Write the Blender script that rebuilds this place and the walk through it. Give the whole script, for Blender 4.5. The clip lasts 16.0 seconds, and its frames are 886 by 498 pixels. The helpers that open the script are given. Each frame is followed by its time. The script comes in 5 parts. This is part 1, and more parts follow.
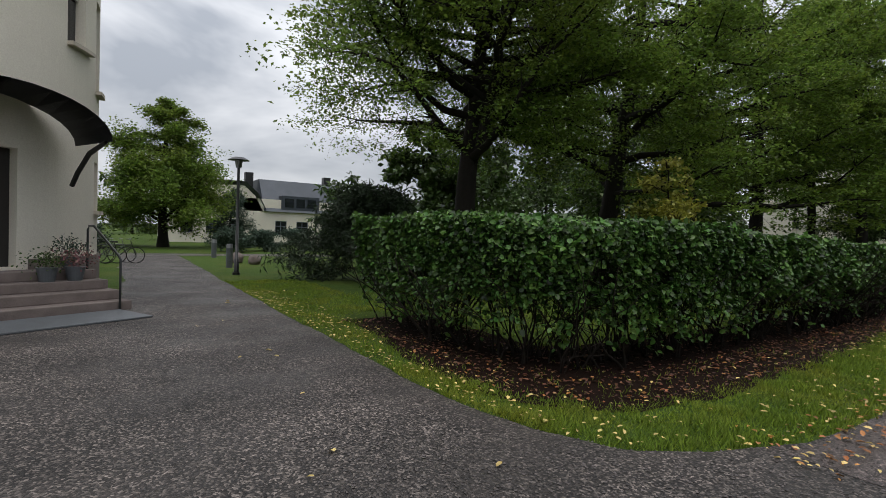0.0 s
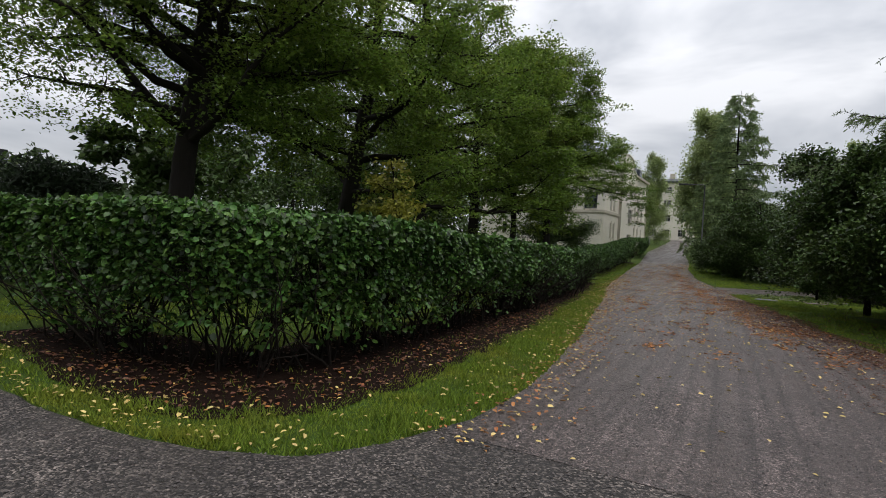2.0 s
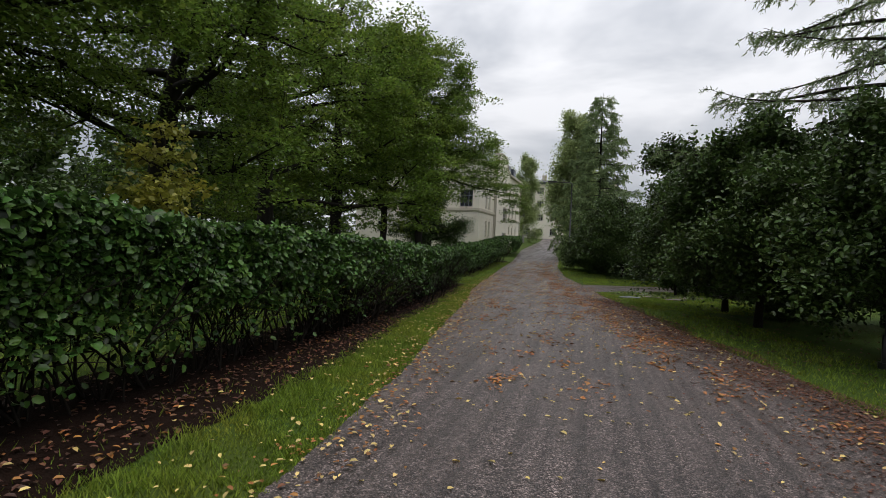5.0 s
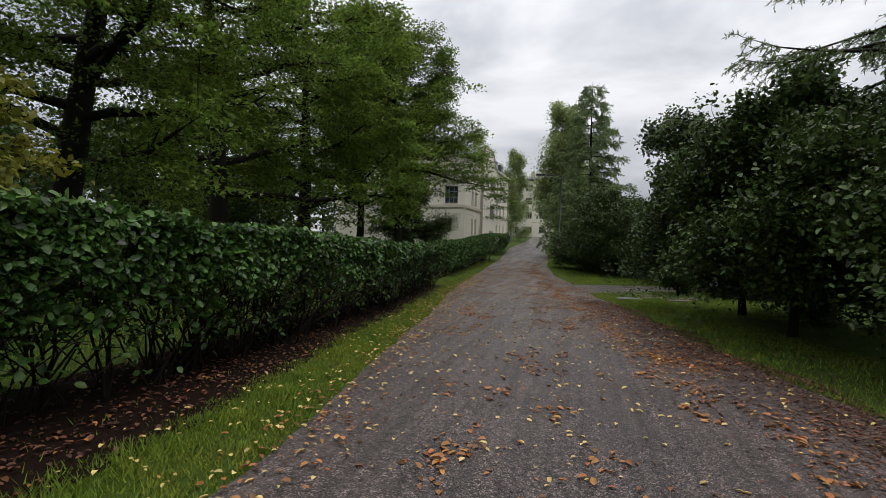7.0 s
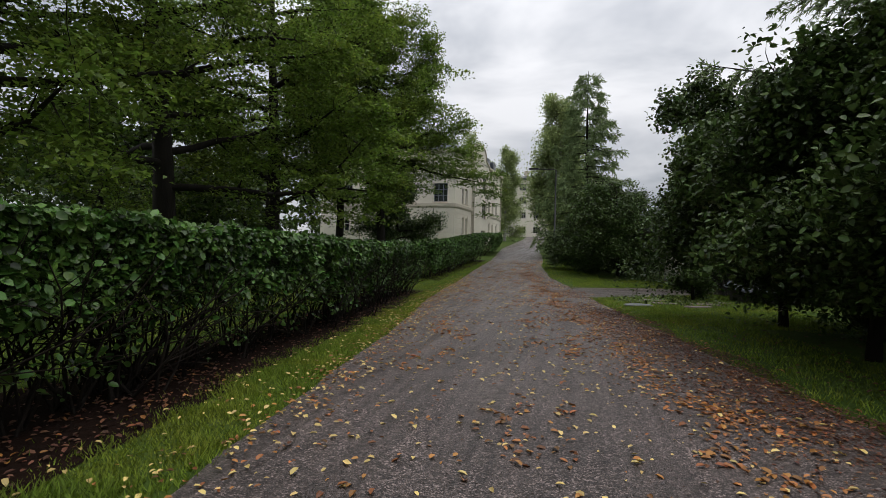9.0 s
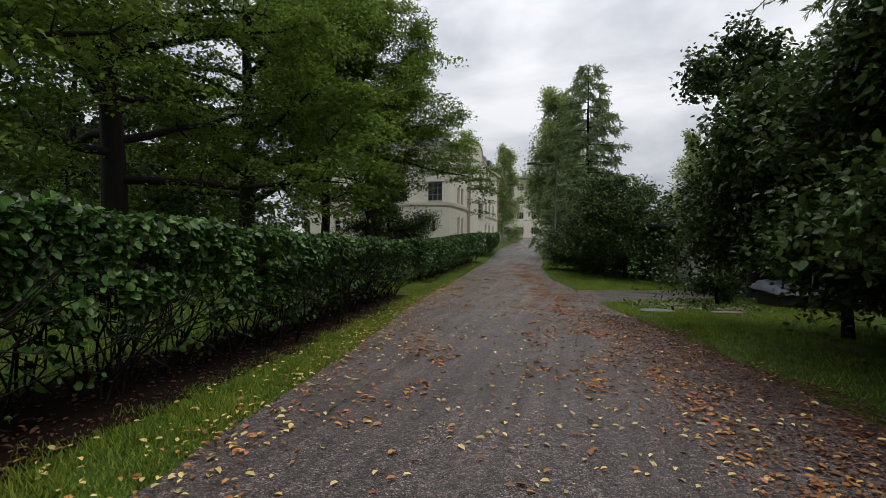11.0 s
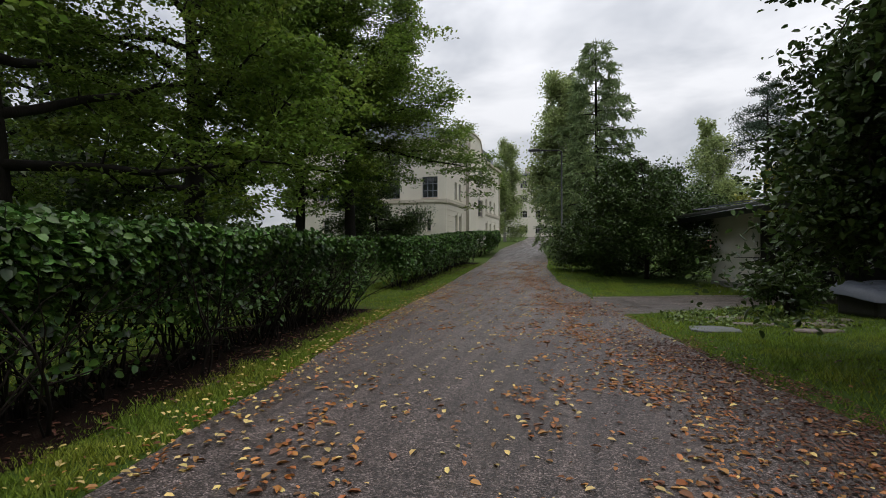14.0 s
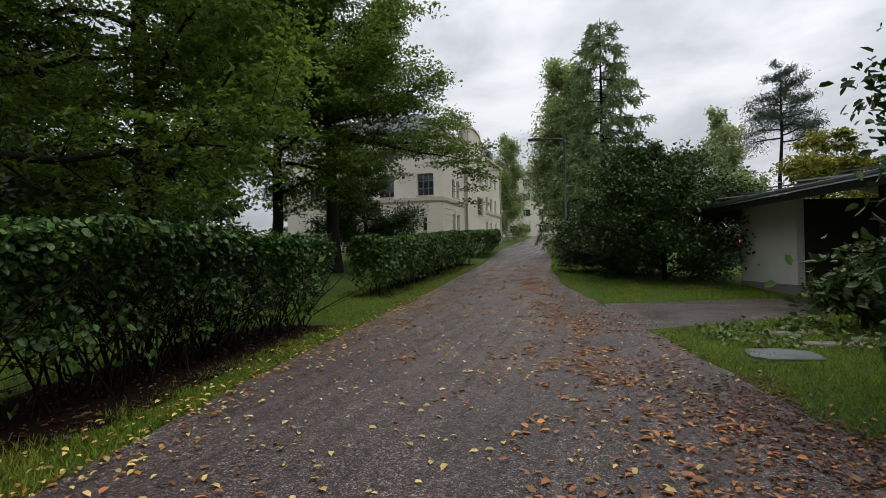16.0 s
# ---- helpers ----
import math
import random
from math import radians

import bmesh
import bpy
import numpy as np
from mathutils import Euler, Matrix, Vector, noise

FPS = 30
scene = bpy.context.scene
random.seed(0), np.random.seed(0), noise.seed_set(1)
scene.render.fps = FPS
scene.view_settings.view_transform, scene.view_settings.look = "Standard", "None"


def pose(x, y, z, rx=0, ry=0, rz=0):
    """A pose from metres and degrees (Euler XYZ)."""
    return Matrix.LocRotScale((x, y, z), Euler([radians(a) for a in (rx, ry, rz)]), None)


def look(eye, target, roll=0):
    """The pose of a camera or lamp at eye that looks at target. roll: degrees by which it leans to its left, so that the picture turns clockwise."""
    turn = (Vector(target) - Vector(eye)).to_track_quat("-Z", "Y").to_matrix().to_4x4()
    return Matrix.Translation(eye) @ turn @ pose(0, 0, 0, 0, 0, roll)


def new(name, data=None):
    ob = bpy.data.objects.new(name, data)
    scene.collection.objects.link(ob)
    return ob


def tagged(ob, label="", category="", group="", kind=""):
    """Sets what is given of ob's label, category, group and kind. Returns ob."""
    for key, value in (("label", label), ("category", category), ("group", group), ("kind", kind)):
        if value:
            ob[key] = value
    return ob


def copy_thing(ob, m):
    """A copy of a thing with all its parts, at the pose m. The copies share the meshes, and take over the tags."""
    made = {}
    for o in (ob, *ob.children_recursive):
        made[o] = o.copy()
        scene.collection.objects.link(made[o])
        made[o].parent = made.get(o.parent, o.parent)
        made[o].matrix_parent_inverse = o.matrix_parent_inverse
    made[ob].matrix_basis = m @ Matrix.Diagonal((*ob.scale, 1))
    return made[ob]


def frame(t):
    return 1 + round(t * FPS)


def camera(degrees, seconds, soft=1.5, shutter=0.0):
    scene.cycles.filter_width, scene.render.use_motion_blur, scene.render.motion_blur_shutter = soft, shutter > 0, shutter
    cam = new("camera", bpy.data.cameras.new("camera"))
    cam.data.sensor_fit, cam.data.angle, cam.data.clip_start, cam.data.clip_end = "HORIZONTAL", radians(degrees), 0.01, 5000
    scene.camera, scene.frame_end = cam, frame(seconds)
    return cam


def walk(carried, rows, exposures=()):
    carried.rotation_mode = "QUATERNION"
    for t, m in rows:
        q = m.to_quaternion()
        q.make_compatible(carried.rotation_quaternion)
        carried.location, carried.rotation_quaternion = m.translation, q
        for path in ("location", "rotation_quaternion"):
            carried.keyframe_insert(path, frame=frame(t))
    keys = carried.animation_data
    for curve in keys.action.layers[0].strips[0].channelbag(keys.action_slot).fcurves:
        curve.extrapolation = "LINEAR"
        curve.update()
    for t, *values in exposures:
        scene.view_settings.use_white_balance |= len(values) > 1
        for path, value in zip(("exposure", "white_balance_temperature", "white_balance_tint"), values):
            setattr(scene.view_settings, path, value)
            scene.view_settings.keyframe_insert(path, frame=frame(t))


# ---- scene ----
cam = camera(82.5, 16.0, 0.7)
PATH = [
    (0, (0.39, -5.715, 1.619), (-1.285, -4.622, 1.565), 2.0),
    (0.5, (0.549, -5.688, 1.634), (-0.983, -4.403, 1.588), 2.2),
    (1, (0.713, -5.569, 1.567), (-0.679, -4.134, 1.55), 2.2),
    (1.5, (0.686, -5.421, 1.58), (-0.51, -3.818, 1.564), 2.4),
    (2, (0.555, -5.091, 1.606), (-0.42, -3.345, 1.586), 3.3),
    (2.5, (0.574, -4.652, 1.6), (-0.268, -2.838, 1.584), 3.7),
    (3, (0.625, -4.118, 1.607), (-0.109, -2.258, 1.599), 3.4),
    (3.5, (0.605, -3.495, 1.608), (-0.041, -1.602, 1.606), 3.3),
    (4, (0.615, -2.857, 1.593), (0.013, -0.949, 1.594), 3.1),
    (4.2, (0.596, -2.644, 1.603), (0.01, -0.732, 1.607), 3.3),
    (6.3, (0.496, -0.031, 1.537), (-0.038, 1.897, 1.539), 1.9),
    (6.5, (0.475, 0.252, 1.522), (-0.056, 2.18, 1.529), 2.1),
    (7, (0.429, 0.94, 1.524), (-0.096, 2.87, 1.53), 2.0),
    (7.5, (0.386, 1.628, 1.519), (-0.131, 3.559, 1.527), 1.8),
    (8, (0.36, 2.366, 1.513), (-0.152, 4.299, 1.523), 1.6),
    (8.5, (0.303, 3.075, 1.481), (-0.206, 5.009, 1.493), 1.4),
    (9, (0.254, 3.763, 1.489), (-0.251, 5.698, 1.501), 1.5),
    (9.2, (0.213, 4.021, 1.513), (-0.288, 5.957, 1.527), 2.0),
    (11.3, (-0.024, 6.375, 1.386), (-0.52, 8.312, 1.408), 0.9),
    (11.5, (-0.038, 6.634, 1.386), (-0.534, 8.571, 1.405), 0.8),
    (12, (-0.089, 7.357, 1.389), (-0.59, 9.293, 1.409), 0.7),
    (12.5, (-0.138, 8.048, 1.411), (-0.643, 9.983, 1.433), 0.6),
    (13, (-0.155, 8.765, 1.404), (-0.665, 10.699, 1.427), 0.4),
    (13.5, (-0.217, 9.412, 1.382), (-0.73, 11.345, 1.407), 0.3),
    (14, (-0.248, 10.057, 1.36), (-0.764, 11.989, 1.387), 0.1),
    (14.5, (-0.253, 10.723, 1.38), (-0.769, 12.655, 1.406), -0.2),
    (15, (-0.298, 11.425, 1.4), (-0.818, 13.356, 1.428), -0.4),
    (15.5, (-0.307, 12.124, 1.383), (-0.833, 14.053, 1.413), -0.6),
    (16, (-0.324, 12.759, 1.355), (-0.857, 14.687, 1.387), -0.8),
]
walk(cam, [(t, look(eye, target, roll)) for t, eye, target, roll in PATH],
     [(0, 0.1, 6750, 12), (3, 0.1, 6800, 13), (7, 0.03, 6850, 13), (16, 0.05, 6800, 13)])

# ---- world, sun, exposure ----
scene.view_settings.exposure = 0.0
world = bpy.data.worlds.new("world")
scene.world = world
world.use_nodes = True
wt = world.node_tree
wt.nodes.clear()
w_out = wt.nodes.new("ShaderNodeOutputWorld")
w_bg = wt.nodes.new("ShaderNodeBackground")
w_sky = wt.nodes.new("ShaderNodeTexSky")
w_sky.sky_type, w_sky.sun_disc = "NISHITA", False
w_sky.sun_elevation, w_sky.sun_rotation = radians(75), radians(112)
w_co = wt.nodes.new("ShaderNodeTexCoord")
w_map = wt.nodes.new("ShaderNodeMapping")
w_map.inputs["Scale"].default_value = (1.0, 1.0, 2.6)
w_n1 = wt.nodes.new("ShaderNodeTexNoise")
w_n1.inputs["Scale"].default_value, w_n1.inputs["Detail"].default_value = 2.3, 5.0
w_n1.inputs["Roughness"].default_value, w_n1.inputs["Distortion"].default_value = 0.52, 0.3
w_ramp = wt.nodes.new("ShaderNodeValToRGB")
w_ramp.color_ramp.elements[0].position, w_ramp.color_ramp.elements[0].color = 0.38, (4.3, 4.8, 5.5, 1)
w_ramp.color_ramp.elements[1].position, w_ramp.color_ramp.elements[1].color = 0.62, (9.0, 9.5, 10.1, 1)
w_mix = wt.nodes.new("ShaderNodeMixRGB")
w_mix.inputs[0].default_value = 0.9
wt.links.new(w_co.outputs["Generated"], w_map.inputs[0])
wt.links.new(w_map.outputs[0], w_n1.inputs["Vector"])
wt.links.new(w_n1.outputs["Fac"], w_ramp.inputs[0])
wt.links.new(w_sky.outputs[0], w_mix.inputs[1])
wt.links.new(w_ramp.outputs[0], w_mix.inputs[2])
# an overcast sky is brighter overhead than at the horizon
w_sep = wt.nodes.new("ShaderNodeSeparateXYZ")
w_up = wt.nodes.new("ShaderNodeMapRange")
w_up.inputs["From Min"].default_value, w_up.inputs["From Max"].default_value = 0.0, 1.0
w_up.inputs["To Min"].default_value, w_up.inputs["To Max"].default_value = 0.72, 1.75
w_mul = wt.nodes.new("ShaderNodeVectorMath")
w_mul.operation = "MULTIPLY"
wt.links.new(w_co.outputs["Generated"], w_sep.inputs[0])
wt.links.new(w_sep.outputs["Z"], w_up.inputs["Value"])
wt.links.new(w_mix.outputs[0], w_mul.inputs[0])
wt.links.new(w_up.outputs[0], w_mul.inputs[1])
wt.links.new(w_mul.outputs[0], w_bg.inputs[0])
wt.links.new(w_bg.outputs[0], w_out.inputs[0])
w_bg.inputs[1].default_value = 0.1
sun = new("sun", bpy.data.lights.new("sun", "SUN"))
sun.data.energy, sun.data.angle, sun.data.color = 0.8, radians(40), (1.0, 0.97, 0.92)
sun.matrix_world = look((0, 0, 50), (-12.4, 5, 0))


# ---- materials ----
def material(name, colour, rough=0.8, second=None, scale=5.0, fine=60.0, bump=0.3, island=0.0, metal=0.0, spec=0.5,
             through_light=0.0, third=None, third_scale=0.6, stretch=(1, 1, 1), rand=0.0, depth=0.02):
    """A procedural surface: two colours mixed by noise, a third in large patches, fine relief; island: how much single pieces differ."""
    m = bpy.data.materials.new(name)
    m.use_nodes = True
    nt = m.node_tree
    bsdf = nt.nodes["Principled BSDF"]
    N, Lk = nt.nodes.new, nt.links.new
    co = N("ShaderNodeTexCoord")
    mp = N("ShaderNodeMapping")
    mp.inputs["Scale"].default_value = stretch
    Lk(co.outputs["Object"], mp.inputs[0])

    def noise_node(sc, det=4.0):
        n = N("ShaderNodeTexNoise")
        n.inputs["Scale"].default_value, n.inputs["Detail"].default_value = sc, det
        Lk(mp.outputs[0], n.inputs["Vector"])
        return n

    def mix(fac, a, b, kind="MIX"):
        x = N("ShaderNodeMixRGB")
        x.blend_type = kind
        for k, v in enumerate((fac, a, b)):
            if isinstance(v, (int, float)):
                x.inputs[k].default_value = v
            elif isinstance(v, tuple):
                x.inputs[k].default_value = (*v, 1)
            else:
                Lk(v, x.inputs[k])
        return x.outputs[0]

    def ramp(src, lo, hi):
        r = N("ShaderNodeMapRange")
        r.inputs["From Min"].default_value, r.inputs["From Max"].default_value = lo, hi
        Lk(src, r.inputs["Value"])
        return r.outputs[0]
    second = second or tuple(c * 0.7 for c in colour)
    col = mix(ramp(noise_node(scale).outputs["Fac"], 0.36, 0.64), colour, second)
    if third:
        col = mix(ramp(noise_node(third_scale).outputs["Fac"], 0.48, 0.66), col, third)
    n_f = noise_node(fine, 3.0)
    col = mix(0.35, col, mix(n_f.outputs["Fac"], tuple(c * 0.5 for c in colour), tuple(min(1, c * 1.45) for c in colour)))
    if island or rand:
        src = N("ShaderNodeNewGeometry").outputs["Random Per Island"] if island else N("ShaderNodeObjectInfo").outputs["Random"]
        amt = island or rand
        hs = N("ShaderNodeHueSaturation")
        r1 = N("ShaderNodeMapRange")
        r1.inputs["To Min"].default_value, r1.inputs["To Max"].default_value = 1 - amt, 1 + amt
        Lk(src, r1.inputs["Value"])
        Lk(r1.outputs[0], hs.inputs["Value"])
        wn = N("ShaderNodeTexWhiteNoise")
        wn.noise_dimensions = "1D"
        Lk(src, wn.inputs["W"])
        r2 = N("ShaderNodeMapRange")
        r2.inputs["To Min"].default_value, r2.inputs["To Max"].default_value = 0.5 - 0.025 * amt, 0.5 + 0.02 * amt
        Lk(wn.outputs["Value"], r2.inputs["Value"])
        Lk(r2.outputs[0], hs.inputs["Hue"])
        Lk(col, hs.inputs["Color"])
        col = hs.outputs[0]
    Lk(col, bsdf.inputs["Base Color"])
    bsdf.inputs["Roughness"].default_value = rough
    bsdf.inputs["Metallic"].default_value = metal
    bsdf.inputs["Specular IOR Level"].default_value = spec
    if bump:
        b = N("ShaderNodeBump")
        b.inputs["Strength"].default_value, b.inputs["Distance"].default_value = bump, depth
        Lk(n_f.outputs["Fac"], b.inputs["Height"])
        Lk(b.outputs[0], bsdf.inputs["Normal"])
    if through_light:
        tr = N("ShaderNodeBsdfTranslucent")
        Lk(col, tr.inputs["Color"])
        ms = N("ShaderNodeMixShader")
        ms.inputs[0].default_value = through_light
        Lk(bsdf.outputs[0], ms.inputs[1])
        Lk(tr.outputs[0], ms.inputs[2])
        Lk(ms.outputs[0], nt.nodes["Material Output"].inputs[0])
    return m


M_LAWN = material("lawn", (0.058, 0.1, 0.015), 0.95, (0.038, 0.07, 0.012), 3.0, 90, 0.8, third=(0.08, 0.1, 0.02), third_scale=0.5, spec=0.15)
def gravel_material(name, dark, light, per_metre, patch, lane=(1.4, 0.16, 1), rut=(9.0, 0.1, 1), wet=(0.52, 0.3)):
    """Small crushed stones: every cell has its own grey, its edge sinks; damp lanes run along the drive."""
    m = bpy.data.materials.new(name)
    m.use_nodes = True
    nt = m.node_tree
    N, Lk = nt.nodes.new, nt.links.new
    bsdf = nt.nodes["Principled BSDF"]
    co = N("ShaderNodeTexCoord")
    vo = N("ShaderNodeTexVoronoi")
    vo.inputs["Scale"].default_value = per_metre
    Lk(co.outputs["Object"], vo.inputs["Vector"])
    sep = N("ShaderNodeSeparateColor")
    Lk(vo.outputs["Color"], sep.inputs[0])
    r = N("ShaderNodeValToRGB")
    els = r.color_ramp.elements
    els[0].position, els[0].color = 0.0, (*[c * 0.25 for c in dark], 1)
    els[1].position, els[1].color = 1.0, (*[c * 2.0 for c in light], 1)
    e = els.new(0.55)
    e.color = (*dark, 1)
    e = els.new(0.84)
    e.color = (*light, 1)
    Lk(sep.outputs[0], r.inputs[0])
    mp = N("ShaderNodeMapping")
    mp.inputs["Scale"].default_value = lane
    mp.inputs["Rotation"].default_value = (0, 0, radians(-6))
    Lk(co.outputs["Object"], mp.inputs[0])
    n1 = N("ShaderNodeTexNoise")
    n1.inputs["Scale"].default_value, n1.inputs["Detail"].default_value = 1.6, 4
    Lk(mp.outputs[0], n1.inputs["Vector"])
    n2 = N("ShaderNodeTexNoise")
    n2.inputs["Scale"].default_value, n2.inputs["Detail"].default_value = 0.7, 5
    Lk(co.outputs["Object"], n2.inputs["Vector"])
    mr = N("ShaderNodeMapRange")
    mr.inputs["From Min"].default_value, mr.inputs["From Max"].default_value = 0.4, 0.65
    Lk(n1.outputs["Fac"], mr.inputs["Value"])
    mx = N("ShaderNodeMixRGB")
    mx.blend_type = "MULTIPLY"
    mx.inputs[0].default_value = 1.0
    rp = N("ShaderNodeMapRange")
    rp.inputs["From Min"].default_value, rp.inputs["From Max"].default_value = 0.35, 0.65
    rp.inputs["To Min"].default_value, rp.inputs["To Max"].default_value = 0.78, 1.2
    Lk(n2.outputs["Fac"], rp.inputs["Value"])
    Lk(r.outputs[0], mx.inputs[1])
    Lk(rp.outputs[0], mx.inputs[2])
    m2 = N("ShaderNodeMixRGB")
    m2.inputs[2].default_value = (*patch, 1)
    sc = N("ShaderNodeMath")
    sc.operation = "MULTIPLY"
    sc.inputs[1].default_value = 0.4
    Lk(mr.outputs[0], sc.inputs[0])
    Lk(sc.outputs[0], m2.inputs[0])
    Lk(mx.outputs[0], m2.inputs[1])
    # tyre ruts along the way, and a mid-size speckle
    mq = N("ShaderNodeMapping")
    mq.inputs["Scale"].default_value = rut
    mq.inputs["Rotation"].default_value = (0, 0, radians(-8))
    Lk(co.outputs["Object"], mq.inputs[0])
    n3 = N("ShaderNodeTexNoise")
    n3.inputs["Scale"].default_value, n3.inputs["Detail"].default_value = 1.0, 3
    Lk(mq.outputs[0], n3.inputs["Vector"])
    n4 = N("ShaderNodeTexNoise")
    n4.inputs["Scale"].default_value, n4.inputs["Detail"].default_value, n4.inputs["Roughness"].default_value = 16.0, 6, 0.75
    Lk(co.outputs["Object"], n4.inputs["Vector"])
    last = m2.outputs[0]
    for node, lo, hi in ((n3, 0.72, 1.3), (n4, 0.45, 1.55)):
        q = N("ShaderNodeMapRange")
        q.inputs["From Min"].default_value, q.inputs["From Max"].default_value = 0.34, 0.66
        q.inputs["To Min"].default_value, q.inputs["To Max"].default_value = lo, hi
        Lk(node.outputs["Fac"], q.inputs["Value"])
        mm = N("ShaderNodeMixRGB")
        mm.blend_type = "MULTIPLY"
        mm.inputs[0].default_value = 1.0
        Lk(last, mm.inputs[1])
        Lk(q.outputs[0], mm.inputs[2])
        last = mm.outputs[0]
    Lk(last, bsdf.inputs["Base Color"])
    rr = N("ShaderNodeMapRange")
    rr.inputs["To Min"].default_value, rr.inputs["To Max"].default_value = wet
    Lk(mr.outputs[0], rr.inputs["Value"])
    Lk(rr.outputs[0], bsdf.inputs["Roughness"])
    b = N("ShaderNodeBump")
    b.invert = True
    b.inputs["Strength"].default_value, b.inputs["Distance"].default_value = 0.75, 0.01
    Lk(vo.outputs["Distance"], b.inputs["Height"])
    Lk(b.outputs[0], bsdf.inputs["Normal"])
    return m


M_GRAVEL = gravel_material("drive_gravel", (0.055, 0.041, 0.037), (0.168, 0.132, 0.121), 90, (0.088, 0.069, 0.064))
M_GRAVEL_COARSE = gravel_material("yard_gravel", (0.032, 0.026, 0.023), (0.125, 0.105, 0.092), 62, (0.045, 0.037, 0.033), (0.6, 0.6, 1), (1.2, 0.5, 1), (0.72, 0.55))
M_PATH = gravel_material("path_gravel", (0.05, 0.04, 0.034), (0.15, 0.12, 0.1), 60, (0.07, 0.056, 0.046), (0.5, 0.9, 1), (0.4, 2.0, 1))
M_GRASS = material("grass_blades", (0.185, 0.265, 0.03), 0.6, (0.1, 0.17, 0.02), 1.2, 40, 0.0, island=0.45, through_light=0.35, spec=0.22, third=(0.24, 0.255, 0.035), third_scale=0.9)
M_MULCH = material("mulch", (0.017, 0.008, 0.005), 0.95, (0.009, 0.005, 0.003), 9.0, 60, 0.9, spec=0.1)
M_HEDGE = material("hedge_leaf", (0.07, 0.15, 0.028), 0.32, (0.038, 0.088, 0.02), 2.0, 25, 0.0, island=0.8, through_light=0.16, spec=0.3)
M_LEAF = material("tree_leaf", (0.15, 0.235, 0.038), 0.4, (0.095, 0.165, 0.028), 0.5, 10, 0.0, island=0.55, through_light=0.48, third=(0.17, 0.215, 0.036), third_scale=0.35, spec=0.3)
M_LEAF_YELLOW = material("yellowing_leaf", (0.3, 0.28, 0.04), 0.5, (0.15, 0.2, 0.04), 0.8, 10, 0.0, island=0.4, through_light=0.4)
M_LEAF_DARK = material("shrub_leaf", (0.07, 0.12, 0.03), 0.34, (0.04, 0.07, 0.019), 1.0, 10, 0.0, island=0.65, through_light=0.2, spec=0.28)
M_BIRCH_LEAF = material("birch_leaf", (0.33, 0.4, 0.17), 0.6, (0.25, 0.32, 0.13), 0.6, 10, 0.0, island=0.4, through_light=0.58, spec=0.2)
M_NEEDLE = material("needles", (0.04, 0.075, 0.045), 0.6, (0.028, 0.052, 0.03), 1.0, 10, 0.0, island=0.4, through_light=0.15)
M_LARCH = material("larch_needles", (0.21, 0.28, 0.125), 0.65, (0.15, 0.215, 0.095), 1.0, 10, 0.0, island=0.4, through_light=0.4, spec=0.2)
M_BARK = material("bark", (0.022, 0.018, 0.015), 0.9, (0.011, 0.009, 0.008), 3.0, 30, 1.0, stretch=(1, 1, 0.25), spec=0.2)
M_BIRCH_BARK = material("birch_bark", (0.5, 0.48, 0.45), 0.8, (0.12, 0.11, 0.1), 4.0, 20, 0.4, stretch=(1, 1, 2.5))
M_TWIG = material("twig", (0.024, 0.018, 0.014), 0.9, (0.013, 0.010, 0.008), 8.0, 60, 0.4, spec=0.2)
M_LITTER = material("fallen_leaf", (0.44, 0.19, 0.05), 0.5, (0.22, 0.08, 0.026), 1.8, 20, 0.0, island=0.65, through_light=0.1)
M_LITTER_OLD = material("rotting_leaf", (0.15, 0.06, 0.03), 0.6, (0.07, 0.03, 0.018), 1.8, 20, 0.0, island=0.7, through_light=0.05)
M_LITTER_Y = material("fallen_yellow_leaf", (0.74, 0.55, 0.2), 0.45, (0.62, 0.45, 0.14), 1.8, 20, 0.0, island=0.4, through_light=0.1)
M_PLASTER = material("plaster", (0.78, 0.71, 0.6), 0.9, (0.72, 0.65, 0.55), 0.6, 40, 0.25, third=(0.66, 0.59, 0.5), third_scale=0.25)
M_PLASTER_TRIM = material("plaster_trim", (0.58, 0.52, 0.43), 0.9, (0.48, 0.43, 0.35), 1.2, 40, 0.25)
M_ROOF = material("roof_sheet", (0.05, 0.06, 0.072), 0.45, (0.065, 0.075, 0.09), 0.8, 12, 0.15, metal=0.3)
M_FRAME = material("window_paint", (0.5, 0.47, 0.42), 0.6, (0.42, 0.4, 0.36), 3.0, 30, 0.1)
M_FRAME_BLUE = material("window_paint_dark", (0.16, 0.17, 0.19), 0.6, (0.12, 0.13, 0.15), 3.0, 30, 0.1)
M_GLASS = material("window_glass", (0.02, 0.024, 0.03), 0.06, (0.015, 0.018, 0.022), 0.7, 2.0, 0.02, spec=0.9)
M_BLACK = material("black_paint", (0.012, 0.013, 0.013), 0.35, (0.02, 0.02, 0.02), 6.0, 40, 0.1)
M_STONE = material("granite", (0.2, 0.16, 0.145), 0.85, (0.13, 0.105, 0.095), 4.0, 60, 0.5)
M_WHITEWALL = material("garage_render", (0.68, 0.65, 0.6), 0.9, (0.6, 0.57, 0.53), 0.8, 50, 0.3, third=(0.5, 0.47, 0.43), third_scale=0.5)
M_DARKWOOD = material("dark_wood", (0.022, 0.018, 0.015), 0.6, (0.014, 0.012, 0.010), 4.0, 40, 0.3, stretch=(6, 6, 0.4))
M_NEEDLE_DARK = material("yew_needles", (0.03, 0.052, 0.022), 0.6, (0.02, 0.036, 0.015), 1.0, 10, 0.0, island=0.4, through_light=0.1)
